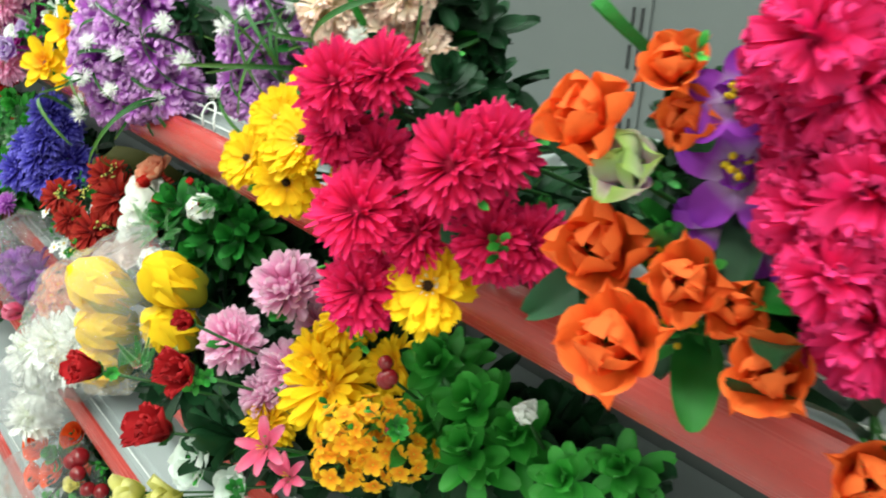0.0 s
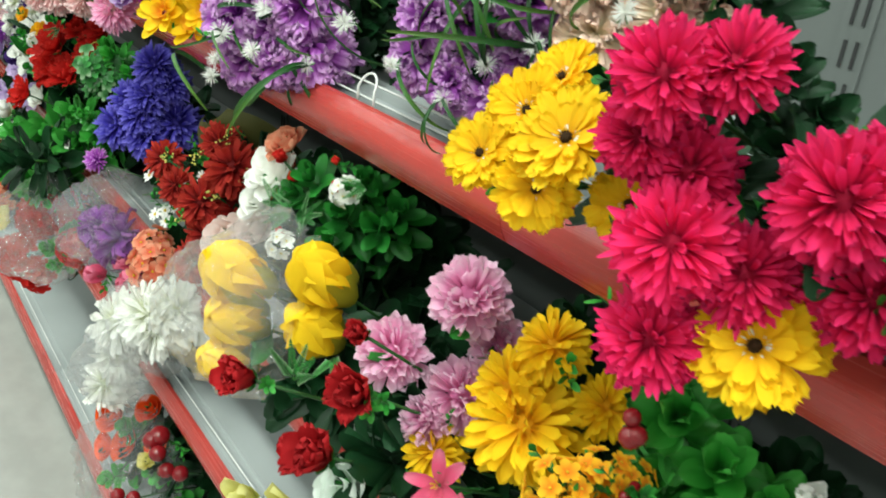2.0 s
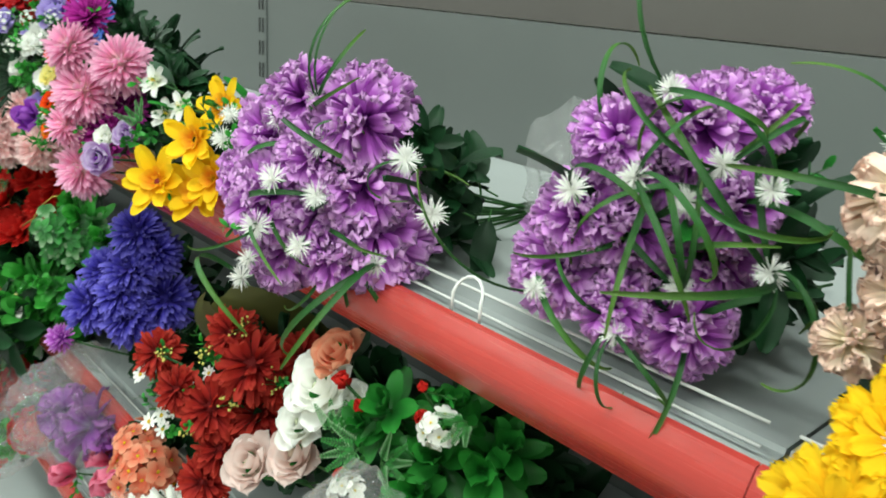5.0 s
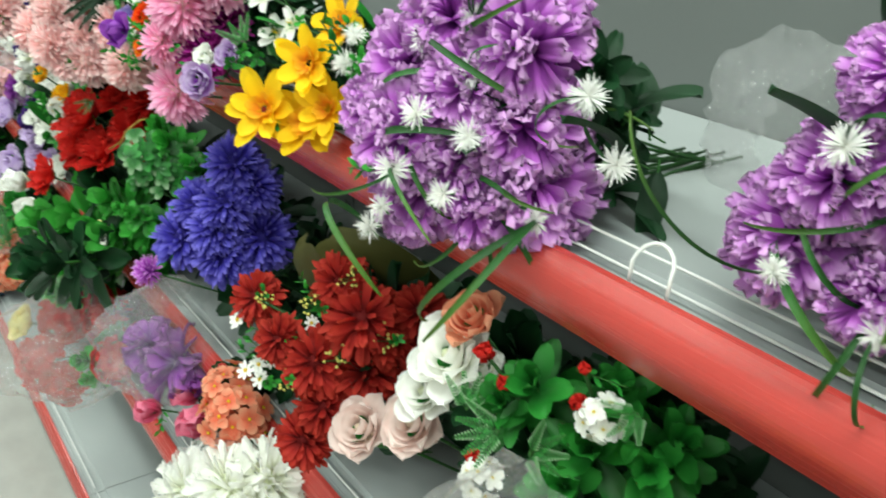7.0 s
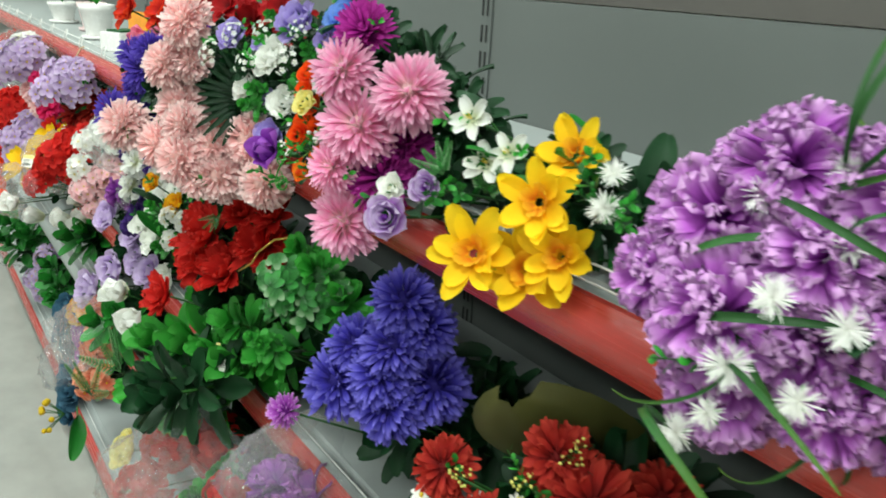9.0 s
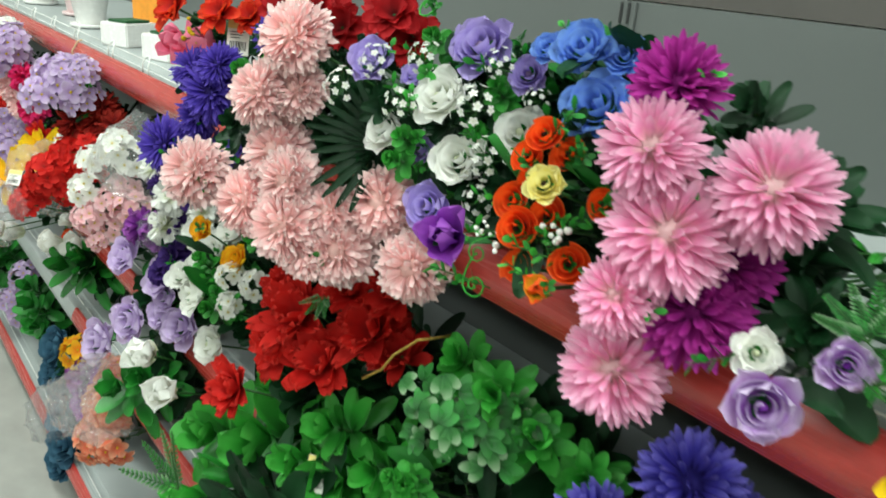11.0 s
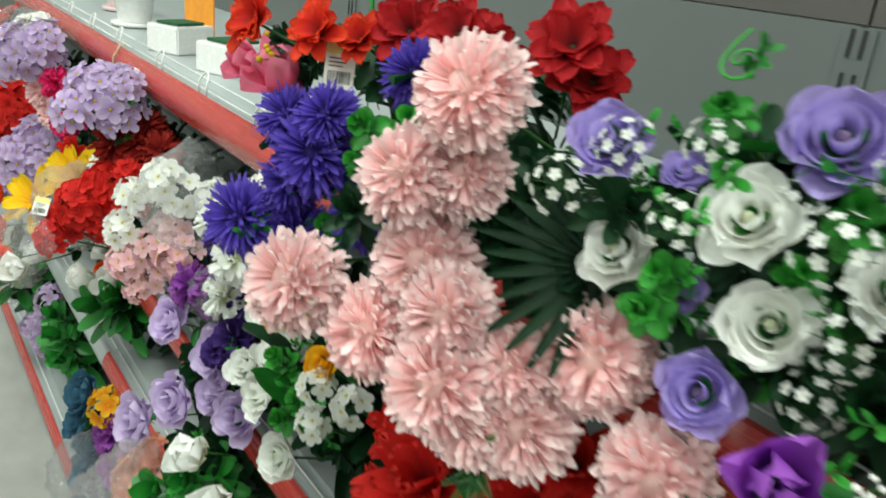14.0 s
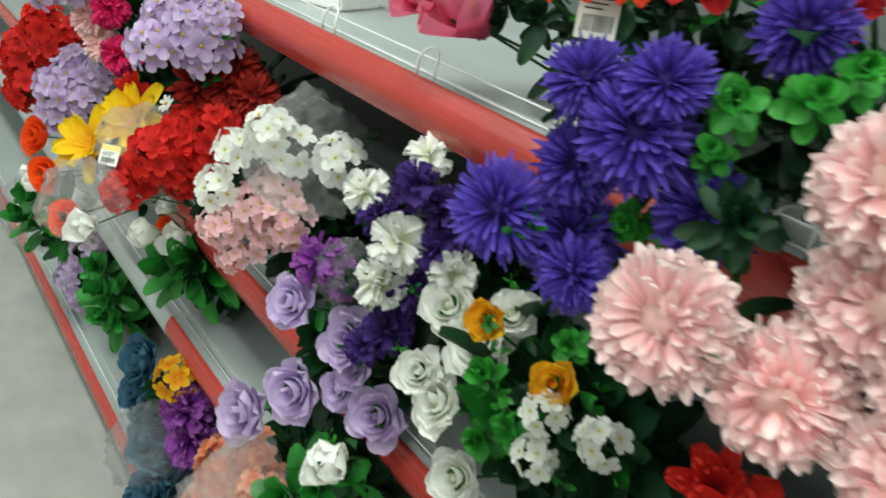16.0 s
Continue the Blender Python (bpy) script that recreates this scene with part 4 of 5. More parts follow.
def hang_tag(place, turn, tilt, w, h):
    root = tagged(new("price_tag"), "white paper hang tag with barcode and yellow top", "tag")
    root.matrix_basis = pose(*place, tilt, 0, turn)
    part("card", box_bm(-w / 2, w / 2, -0.0004, 0.0004, -h / 2, h / 2, 0.0002), PAPER, root)
    part("yellow_top", box_bm(-w / 2 + 0.0005, w / 2 - 0.0005, -0.001, -0.0006, h * 0.22, h / 2 - 0.0005), YPAPER, root, "yellow header strip")
    rnd = random.Random(5)
    x = -w * 0.36
    while x < w * 0.36:
        b = rnd.uniform(0.0006, 0.0016)
        part("barcode_bar", box_bm(x, x + b, -0.001, -0.0006, -h * 0.38, -h * 0.12), INK, root)
        x += b + rnd.uniform(0.0007, 0.0016)
    for k in range(3):
        part("print_line", box_bm(-w * 0.36, w * (0.3 - 0.1 * k), -0.001, -0.0006, h * (0.12 - 0.08 * k), h * (0.145 - 0.08 * k)), INK, root)
    return root


# ---- bouquets, from the near end of the aisle to the far end ----
bouquet("artificial_bouquet", "hot pink carnation bouquet of cloth on the top shelf", (0.72, 4.301, 1.168), [("hotpom", [(0.315, 4.294, 1.386, 0.0214), (0.328, 4.278, 1.368, 0.0227), (0.333, 4.308, 1.36, 0.0172), (0.346, 4.288, 1.335, 0.0236), (0.321, 4.259, 1.329, 0.0225), (0.326, 4.283, 1.311, 0.0207), (0.34, 4.266, 1.293, 0.0221), (0.31, 4.264, 1.293, 0.0163), (0.323, 4.246, 1.271, 0.0223), (0.334, 4.314, 1.376, 0.0147), (0.353, 4.286, 1.393, 0.0212)])], leaf=10)
bouquet("artificial_bouquet", "orange cloth tulip bouquet with dark leaves hanging over the rail", (0.72, 4.359, 1.168), [("orangetulip", [(0.299, 4.39, 1.333, 0.0238), (0.324, 4.363, 1.362, 0.0167), (0.332, 4.356, 1.336, 0.0166), (0.321, 4.389, 1.261, 0.027), (0.294, 4.352, 1.227, 0.0281), (0.318, 4.333, 1.262, 0.0217), (0.333, 4.313, 1.251, 0.0161), (0.31, 4.279, 1.239, 0.0203), (0.327, 4.233, 1.203, 0.0211)]),
    ("yellowtuft", [(0.33, 4.357, 1.257, 0.0119), (0.339, 4.346, 1.226, 0.0121), (0.366, 4.36, 1.324, 0.0118)])], leaf=24, leafsize=0.065)
bouquet("artificial_bouquet", "purple and white orchid bouquet of cloth", (0.72, 4.337, 1.168), [("orchid", [(0.339, 4.337, 1.352, 0.0219), (0.349, 4.332, 1.313, 0.029), (0.364, 4.309, 1.279, 0.0232), (0.367, 4.35, 1.28, 0.0199)]),
    ("budpurple", [(0.31, 4.371, 1.312, 0.0271)])], leaf=8, leafsize=0.055)
bouquet("artificial_bouquet", "crimson pink chrysanthemum bouquet with thin green stems", (0.72, 4.573, 1.168), [("crimson", [(0.289, 4.609, 1.318, 0.0295), (0.311, 4.583, 1.329, 0.0272), (0.301, 4.626, 1.278, 0.0252), (0.319, 4.6, 1.263, 0.0283), (0.29, 4.58, 1.232, 0.0337), (0.292, 4.581, 1.17, 0.0307), (0.321, 4.551, 1.22, 0.029), (0.313, 4.509, 1.279, 0.0336), (0.332, 4.492, 1.292, 0.0302), (0.335, 4.489, 1.231, 0.0292), (0.352, 4.47, 1.23, 0.0261)])], leaf=9, sprig=4)
bouquet("artificial_bouquet", "yellow gerbera daisy bouquet on the top shelf", (0.72, 4.704, 1.168), [("gerbera", [(0.307, 4.689, 1.26, 0.034), (0.29, 4.751, 1.231, 0.0264), (0.316, 4.737, 1.263, 0.0286), (0.337, 4.731, 1.288, 0.0257), (0.299, 4.698, 1.219, 0.028), (0.33, 4.647, 1.225, 0.026)]),
    ("gerbera", [(0.316, 4.533, 1.186, 0.0337)])], leaf=6)
bouquet("artificial_bouquet", "peach carnation bouquet with curling grass blades", (0.72, 4.764, 1.168), [("peach", [(0.391, 4.777, 1.351, 0.0276), (0.402, 4.765, 1.307, 0.0283), (0.423, 4.759, 1.38, 0.025), (0.436, 4.745, 1.346, 0.0276), (0.42, 4.704, 1.365, 0.0227), (0.424, 4.72, 1.329, 0.0257), (0.441, 4.7, 1.317, 0.0241), (0.414, 4.716, 1.395, 0.0237), (0.391, 4.79, 1.271, 0.017), (0.44, 4.709, 1.391, 0.0203), (0.431, 4.744, 1.293, 0.0186)]),
    ("starburst", [(0.389, 4.729, 1.33, 0.01), (0.394, 4.754, 1.34, 0.0087), (0.397, 4.79, 1.375, 0.0097), (0.42, 4.751, 1.351, 0.0074)])], leaf=12, blade=15)
bouquet("artificial_bouquet", "purple carnation bouquet with white stars and grass blades", (0.72, 4.957, 1.168), [("purple", [(0.422, 4.976, 1.344, 0.028), (0.456, 4.931, 1.357, 0.0334), (0.45, 4.96, 1.318, 0.0259), (0.428, 5.012, 1.242, 0.0386), (0.413, 4.991, 1.286, 0.031), (0.437, 4.964, 1.285, 0.0328), (0.447, 4.956, 1.24, 0.0358), (0.452, 4.901, 1.31, 0.0281), (0.445, 4.916, 1.22, 0.0309), (0.481, 4.907, 1.369, 0.0248), (0.474, 4.918, 1.266, 0.0283), (0.421, 4.957, 1.225, 0.0265)]),
    ("starburst", [(0.389, 4.936, 1.328, 0.011), (0.422, 4.896, 1.34, 0.0106), (0.421, 4.915, 1.312, 0.0111), (0.425, 4.914, 1.251, 0.0107), (0.427, 4.856, 1.281, 0.0105), (0.384, 4.981, 1.31, 0.0126), (0.401, 4.943, 1.214, 0.0103), (0.424, 4.863, 1.331, 0.0095), (0.41, 4.932, 1.381, 0.01), (0.374, 4.995, 1.236, 0.0097)])], leaf=14, blade=40)
bouquet("artificial_bouquet", "full round purple carnation bouquet with white stars", (0.72, 5.286, 1.168), [("purple", [(0.398, 5.237, 1.317, 0.0439), (0.402, 5.234, 1.255, 0.0436), (0.409, 5.23, 1.207, 0.0495), (0.377, 5.349, 1.279, 0.0453), (0.352, 5.32, 1.228, 0.0443), (0.384, 5.309, 1.322, 0.038), (0.37, 5.319, 1.176, 0.0414), (0.376, 5.271, 1.277, 0.0372), (0.379, 5.274, 1.221, 0.0387), (0.418, 5.234, 1.282, 0.0348), (0.357, 5.377, 1.235, 0.0297), (0.378, 5.252, 1.185, 0.0318)]),
    ("starburst", [(0.327, 5.272, 1.259, 0.0136), (0.352, 5.24, 1.247, 0.0135), (0.364, 5.255, 1.29, 0.0143), (0.356, 5.307, 1.308, 0.0132), (0.318, 5.288, 1.211, 0.015), (0.344, 5.254, 1.197, 0.0131), (0.384, 5.19, 1.192, 0.0119), (0.386, 5.157, 1.294, 0.0137), (0.401, 5.136, 1.251, 0.0139), (0.316, 5.312, 1.154, 0.0122), (0.375, 5.271, 1.328, 0.0118), (0.312, 5.291, 1.18, 0.0108)])], leaf=14, blade=40, wrap=(0.62, 5.13, 1.255, 0.085))
bouquet("artificial_bouquet", "yellow narcissus spray with white filler flowers", (0.72, 5.562, 1.168), [("daff", [(0.367, 5.52, 1.246, 0.033), (0.341, 5.571, 1.189, 0.0372), (0.374, 5.533, 1.181, 0.0393), (0.407, 5.524, 1.283, 0.0317), (0.379, 5.5, 1.203, 0.0316)]),
    ("starburst", [(0.368, 5.445, 1.26, 0.0137), (0.38, 5.451, 1.285, 0.0116)]),
    ("whitedaff", [(0.366, 5.62, 1.30, 0.0191), (0.373, 5.60, 1.262, 0.0191), (0.38, 5.58, 1.275, 0.018)]),
    ("fern", [(0.35, 5.64, 1.245, 0.03), (0.37, 5.60, 1.235, 0.032)])], leaf=9, sprig=5)
bouquet("artificial_bouquet", "pink and magenta dahlia bouquet with violet roses", (0.72, 5.767, 1.168), [("dahlia", [(0.324, 5.791, 1.325, 0.0346), (0.332, 5.772, 1.27, 0.0438), (0.366, 5.724, 1.31, 0.0403), (0.329, 5.796, 1.157, 0.0402), (0.312, 5.791, 1.222, 0.0288)]),
    ("magenta", [(0.355, 5.801, 1.364, 0.0306), (0.356, 5.757, 1.214, 0.0387), (0.376, 5.749, 1.247, 0.0326), (0.373, 5.79, 1.228, 0.0285)]),
    ("violetrose", [(0.307, 5.668, 1.199, 0.026), (0.333, 5.64, 1.233, 0.0188)]),
    ("whiterose", [(0.325, 5.689, 1.221, 0.0142)])], leaf=9, sprig=3)
bouquet("artificial_bouquet", "orange-red ranunculus bouquet with yellow rose and white berries", (0.72, 5.919, 1.168), [("orangerose", [(0.337, 5.901, 1.308, 0.0143), (0.34, 5.919, 1.285, 0.0132), (0.36, 5.895, 1.291, 0.0141), (0.349, 5.941, 1.242, 0.0163), (0.326, 5.909, 1.23, 0.0165), (0.344, 5.895, 1.242, 0.015), (0.34, 5.917, 1.193, 0.0148), (0.332, 5.854, 1.218, 0.0152), (0.355, 5.848, 1.264, 0.012), (0.349, 5.917, 1.266, 0.0128)]),
    ("yellowrose", [(0.321, 5.879, 1.276, 0.0158)]),
    ("orangebud", [(0.316, 5.864, 1.197, 0.0163)]),
    ("berries", [(0.34, 5.872, 1.239, 0.0135), (0.331, 5.925, 1.214, 0.0133), (0.334, 5.954, 1.213, 0.0087)])], leaf=12, sprig=5)
bouquet("artificial_bouquet", "large blue cloth rose bouquet with dark leaves", (0.72, 5.946, 1.168), [("bluerose", [(0.387, 5.899, 1.331, 0.0325), (0.394, 5.928, 1.372, 0.027), (0.414, 5.899, 1.367, 0.0187), (0.404, 5.977, 1.363, 0.0168)])], leaf=9)
bouquet("artificial_bouquet", "white and lilac rose bouquet with tiny white blossoms", (0.72, 6.082, 1.168), [("whiterose", [(0.355, 6.063, 1.309, 0.0258), (0.367, 6.041, 1.252, 0.0247), (0.402, 5.997, 1.286, 0.0243), (0.351, 6.146, 1.26, 0.0241)]),
    ("bluelilac", [(0.377, 6.036, 1.359, 0.0328), (0.336, 6.153, 1.33, 0.0273), (0.363, 6.114, 1.32, 0.0159), (0.37, 6.104, 1.245, 0.0165), (0.351, 6.064, 1.2, 0.0275), (0.407, 5.999, 1.337, 0.0203)]),
    ("purpletulip", [(0.323, 5.993, 1.197, 0.0288)]),
    ("breath", [(0.358, 6.013, 1.309, 0.0219), (0.336, 6.093, 1.297, 0.0181), (0.334, 6.139, 1.329, 0.0188), (0.363, 6.1, 1.337, 0.0183), (0.364, 5.998, 1.261, 0.0204), (0.394, 5.971, 1.318, 0.0124), (0.374, 6.05, 1.316, 0.0156), (0.369, 5.997, 1.346, 0.0141), (0.309, 6.162, 1.302, 0.0193), (0.371, 6.011, 1.218, 0.0196)]),
    ("tendril", [(0.325, 5.95, 1.165, 0.014), (0.325, 5.95, 1.195, 0.011), (0.36, 6.09, 1.385, 0.014)]),
    ("clover", [(0.346, 6.108, 1.235, 0.0301), (0.402, 6.029, 1.315, 0.0273), (0.387, 6.112, 1.353, 0.0251), (0.396, 6.062, 1.207, 0.0302), (0.355, 6.109, 1.256, 0.0257), (0.395, 6.046, 1.275, 0.0243), (0.41, 6.022, 1.229, 0.0246)])], leaf=18, sprig=6, leafsize=0.04)
bouquet("artificial_bouquet", "pale pink chrysanthemum bouquet with a dark palm leaf", (0.72, 6.244, 1.168), [("palepom", [(0.302, 6.249, 1.341, 0.0352), (0.28, 6.284, 1.275, 0.0323), (0.31, 6.253, 1.282, 0.029), (0.296, 6.272, 1.21, 0.0363), (0.286, 6.226, 1.189, 0.0313), (0.228, 6.349, 1.175, 0.0359), (0.265, 6.292, 1.15, 0.0342), (0.276, 6.214, 1.143, 0.0376), (0.293, 6.194, 1.119, 0.03), (0.319, 6.17, 1.122, 0.0356), (0.356, 6.148, 1.179, 0.0357), (0.352, 6.079, 1.129, 0.0337), (0.315, 6.184, 1.164, 0.0262)]),
    ("palm", [(0.375, 6.175, 1.232, 0.076)])], leaf=8, sprig=3)
bouquet("artificial_bouquet", "violet blue aster bouquet with small green leaves", (0.72, 6.456, 1.168), [("aster", [(0.291, 6.446, 1.246, 0.0375), (0.287, 6.495, 1.269, 0.0288), (0.29, 6.491, 1.208, 0.03), (0.295, 6.488, 1.154, 0.0357), (0.253, 6.522, 1.165, 0.0363), (0.321, 6.4, 1.204, 0.0329), (0.356, 6.393, 1.324, 0.0289), (0.299, 6.44, 1.281, 0.0279), (0.279, 6.463, 1.137, 0.0267)]),
    ("clover", [(0.313, 6.397, 1.279, 0.0307), (0.338, 6.363, 1.291, 0.0299), (0.356, 6.351, 1.309, 0.0259), (0.316, 6.454, 1.174, 0.0266), (0.312, 6.403, 1.246, 0.0238)])], leaf=10, sprig=4)
bouquet("artificial_bouquet", "red poppy and pink tulip bouquet with a price tag", (0.72, 6.608, 1.168), [("redrose", [(0.363, 6.604, 1.334, 0.0407), (0.326, 6.687, 1.331, 0.0439), (0.399, 6.571, 1.332, 0.0338)]),
    ("darkpoppy", [(0.43, 6.53, 1.347, 0.0344), (0.482, 6.461, 1.33, 0.0376), (0.507, 6.369, 1.359, 0.0373), (0.534, 6.36, 1.325, 0.0339), (0.445, 6.465, 1.354, 0.0315)]),
    ("pinktulip", [(0.417, 6.795, 1.251, 0.0543), (0.394, 6.847, 1.256, 0.0336)]),
    ("yellowtuft", [(0.394, 6.777, 1.282, 0.0223)])], leaf=16, leafsize=0.05)
bouquet("artificial_bouquet", "yellow tulip buds bundled in clear plastic", (0.7, 5.064, 0.708), [("bulb", [(0.243, 5.086, 1.001, 0.0453), (0.239, 5.077, 0.942, 0.0423), (0.232, 5.079, 0.894, 0.036)]),
    ("bulb", [(0.297, 4.993, 1.028, 0.0429), (0.293, 4.987, 0.967, 0.0426)])], leaf=3, wrap=(0.285, 5.081, 0.952, 0.109))
bouquet("artificial_bouquet", "dark red cloth tulip bouquet with ferns", (0.7, 4.885, 0.708), [("redtulip", [(0.182, 4.9, 0.987, 0.032), (0.247, 4.816, 1.003, 0.0335), (0.222, 4.833, 0.936, 0.0399), (0.267, 4.847, 1.039, 0.0202)]),
    ("fern", [(0.229, 4.905, 0.968, 0.0325), (0.261, 4.887, 0.995, 0.0242)])], leaf=4)
bouquet("artificial_bouquet", "pink pompon chrysanthemum bouquet with round leaves", (0.7, 4.856, 0.708), [("pinkpom", [(0.369, 4.832, 1.062, 0.0382), (0.328, 4.888, 0.981, 0.0363), (0.364, 4.82, 0.96, 0.0376), (0.397, 4.81, 1.012, 0.0284), (0.333, 4.83, 0.937, 0.0249)])], leaf=7)
bouquet("artificial_bouquet", "yellow chrysanthemum bouquet with red berries", (0.7, 4.724, 0.708), [("yellowmum", [(0.356, 4.725, 0.996, 0.0467), (0.385, 4.735, 1.058, 0.0294), (0.405, 4.683, 1.022, 0.0265), (0.332, 4.809, 0.914, 0.0275), (0.358, 4.752, 1.015, 0.03)]),
    ("redberry", [(0.342, 4.619, 1.066, 0.014), (0.342, 4.602, 1.016, 0.0104)])], leaf=6, sprig=4)
bouquet("artificial_bouquet", "orange and yellow blossom sprays with a pink lily", (0.7, 4.790, 0.708), [("orangesmall", [(0.32, 4.642, 0.998, 0.0261), (0.341, 4.629, 1.01, 0.0238), (0.359, 4.615, 1.014, 0.0172), (0.361, 4.605, 0.981, 0.024), (0.315, 4.643, 0.969, 0.0265), (0.336, 4.623, 0.978, 0.0262)]),
    ("pinklily", [(0.298, 4.76, 0.926, 0.0279), (0.31, 4.733, 0.902, 0.0202)]),
    ("limebud", [(0.25, 5.057, 0.699, 0.0318), (0.284, 5.016, 0.699, 0.0336), (0.27, 5.033, 0.665, 0.0285)]),
    ("mintrose", [(0.253, 4.848, 0.872, 0.0275), (0.278, 4.802, 0.855, 0.0217)])], leaf=6, sprig=3)
bouquet("artificial_plant", "dense glossy green leaf bush on the middle shelf", (0.7, 4.575, 0.708), [("bush", [(0.407, 4.619, 1.048, 0.042), (0.42, 4.582, 1.02, 0.0436), (0.41, 4.622, 0.984, 0.0417), (0.444, 4.55, 0.996, 0.0393), (0.405, 4.57, 0.985, 0.0391), (0.426, 4.625, 1.054, 0.027)]),
    ("bush", [(0.418, 4.469, 1.012, 0.0318), (0.446, 4.437, 1.03, 0.0312)]),
    ("whitetulip", [(0.416, 4.516, 1.049, 0.0157)])], leaf=6)
bouquet("artificial_bouquet", "dark red chrysanthemum bouquet with tiny white daisies", (0.7, 5.535, 0.708), [("darkred", [(0.4, 5.447, 0.982, 0.0446), (0.397, 5.492, 1.004, 0.033), (0.448, 5.409, 0.994, 0.0308), (0.411, 5.446, 0.91, 0.0412), (0.363, 5.485, 0.915, 0.0385), (0.345, 5.475, 0.818, 0.0342), (0.343, 5.596, 0.951, 0.0313), (0.339, 5.529, 0.928, 0.0287), (0.363, 5.463, 0.866, 0.0335), (0.426, 5.426, 0.956, 0.0313)]),
    ("speck", [(0.365, 5.50, 0.985, 0.016), (0.40, 5.475, 1.02, 0.016), (0.37, 5.45, 0.94, 0.018), (0.335, 5.50, 0.89, 0.016), (0.335, 5.56, 0.965, 0.016), (0.41, 5.41, 0.97, 0.016)]),
    ("daisy", [(0.321, 5.601, 0.924, 0.0109), (0.321, 5.581, 0.863, 0.011), (0.337, 5.578, 0.868, 0.0111), (0.373, 5.567, 0.915, 0.011), (0.379, 5.522, 0.942, 0.0092), (0.333, 5.566, 0.855, 0.0103), (0.35, 5.568, 0.873, 0.0083)])], leaf=6, sprig=4)
bouquet("artificial_bouquet", "white and blush rose bouquet with green leaves and ferns", (0.7, 5.201, 0.708), [("whiterose", [(0.371, 5.266, 1.042, 0.036), (0.36, 5.283, 0.995, 0.0284), (0.399, 5.246, 1.028, 0.0202)]),
    ("blushrose", [(0.366, 5.305, 0.944, 0.0316), (0.342, 5.358, 0.913, 0.0319)]),
    ("peachrose", [(0.389, 5.258, 1.081, 0.0256)]),
    ("redbud", [(0.36, 5.2, 1.078, 0.0126), (0.37, 5.183, 1.055, 0.0109), (0.401, 5.131, 1.056, 0.0123), (0.361, 5.199, 0.975, 0.0115), (0.396, 5.128, 1.091, 0.0085)]),
    ("whitesmall", [(0.394, 5.103, 1.063, 0.016), (0.349, 5.176, 0.973, 0.0163)]),
    ("fern", [(0.353, 5.136, 1.027, 0.0301), (0.404, 5.079, 1.08, 0.0245), (0.36, 5.176, 1.019, 0.0319), (0.358, 5.217, 1.017, 0.0286)]),
    ("leafy", [(0.397, 5.173, 1.047, 0.0392), (0.413, 5.119, 1.014, 0.0428), (0.437, 5.081, 1.014, 0.0419), (0.457, 5.074, 1.032, 0.0352), (0.388, 5.193, 1.021, 0.0333), (0.402, 5.132, 0.975, 0.0417), (0.443, 5.125, 1.054, 0.0318)])], leaf=12, leafsize=0.06)
bouquet("artificial_bouquet", "deep blue chrysanthemum bouquet", (0.7, 5.794, 0.708), [("bluemum", [(0.366, 5.739, 1.022, 0.0389), (0.358, 5.736, 0.95, 0.0423), (0.331, 5.807, 0.952, 0.0426), (0.405, 5.709, 0.974, 0.0408), (0.383, 5.745, 1.071, 0.0375), (0.399, 5.724, 1.043, 0.0348), (0.353, 5.804, 0.999, 0.0353), (0.353, 5.743, 0.986, 0.0371)]),
    ("purplepuff", [(0.324, 5.955, 0.837, 0.0244)])], leaf=5)
bouquet("artificial_plant", "bright green leafy stem bundle with ivy", (0.7, 6.251, 0.708), [("bush", [(0.356, 6.366, 0.76, 0.1014), (0.303, 6.447, 0.737, 0.0823), (0.371, 6.224, 0.771, 0.0795), (0.343, 6.377, 0.638, 0.0877), (0.283, 6.428, 0.653, 0.0823), (0.434, 6.305, 0.814, 0.0737), (0.395, 6.38, 0.816, 0.0755)]),
    ("ivy", [(0.333, 5.978, 1.035, 0.0432), (0.354, 5.949, 1, 0.0432), (0.386, 5.926, 1.019, 0.039)]),
    ("fern", [(0.18, 6.341, 0.753, 0.0691), (0.117, 6.232, 0.777, 0.0539)]),
    ("clover", [(0.334, 6.034, 0.9, 0.0381)]),
    ("yellowtuft", [(0.065, 6.247, 0.753, 0.0267)])], leaf=10, leafsize=0.06)
bouquet("artificial_bouquet", "bright red poinsettia bouquet of cloth", (0.7, 6.281, 0.708), [("redlily", [(0.333, 6.295, 0.996, 0.0538), (0.345, 6.254, 0.942, 0.0535), (0.394, 6.218, 0.995, 0.0539), (0.416, 6.179, 0.972, 0.0421), (0.27, 6.35, 0.878, 0.0421), (0.32, 6.317, 0.94, 0.0424), (0.345, 6.343, 1.01, 0.0337), (0.379, 6.234, 1.042, 0.0335), (0.412, 6.194, 1.048, 0.0384)]),
    ("fern", [(0.331, 6.22, 1.049, 0.0266)])], leaf=6)
bouquet("artificial_plant", "mixed ivy and round leaf green bunch with tinsel", (0.7, 6.070, 0.708), [("bush", [(0.365, 6.227, 0.851, 0.0542), (0.336, 6.261, 0.789, 0.0558), (0.4, 6.172, 0.812, 0.0539)]),
    ("ivy", [(0.344, 6.041, 1.01, 0.0376), (0.347, 6.02, 0.96, 0.032), (0.379, 5.998, 0.989, 0.0317)]),
    ("bush", [(0.382, 5.964, 1.032, 0.0385), (0.4, 5.921, 1, 0.038), (0.422, 5.872, 0.977, 0.0319), (0.394, 6.032, 1.034, 0.0354)]),
    ("clover", [(0.321, 6.039, 0.909, 0.0356)])], leaf=10)
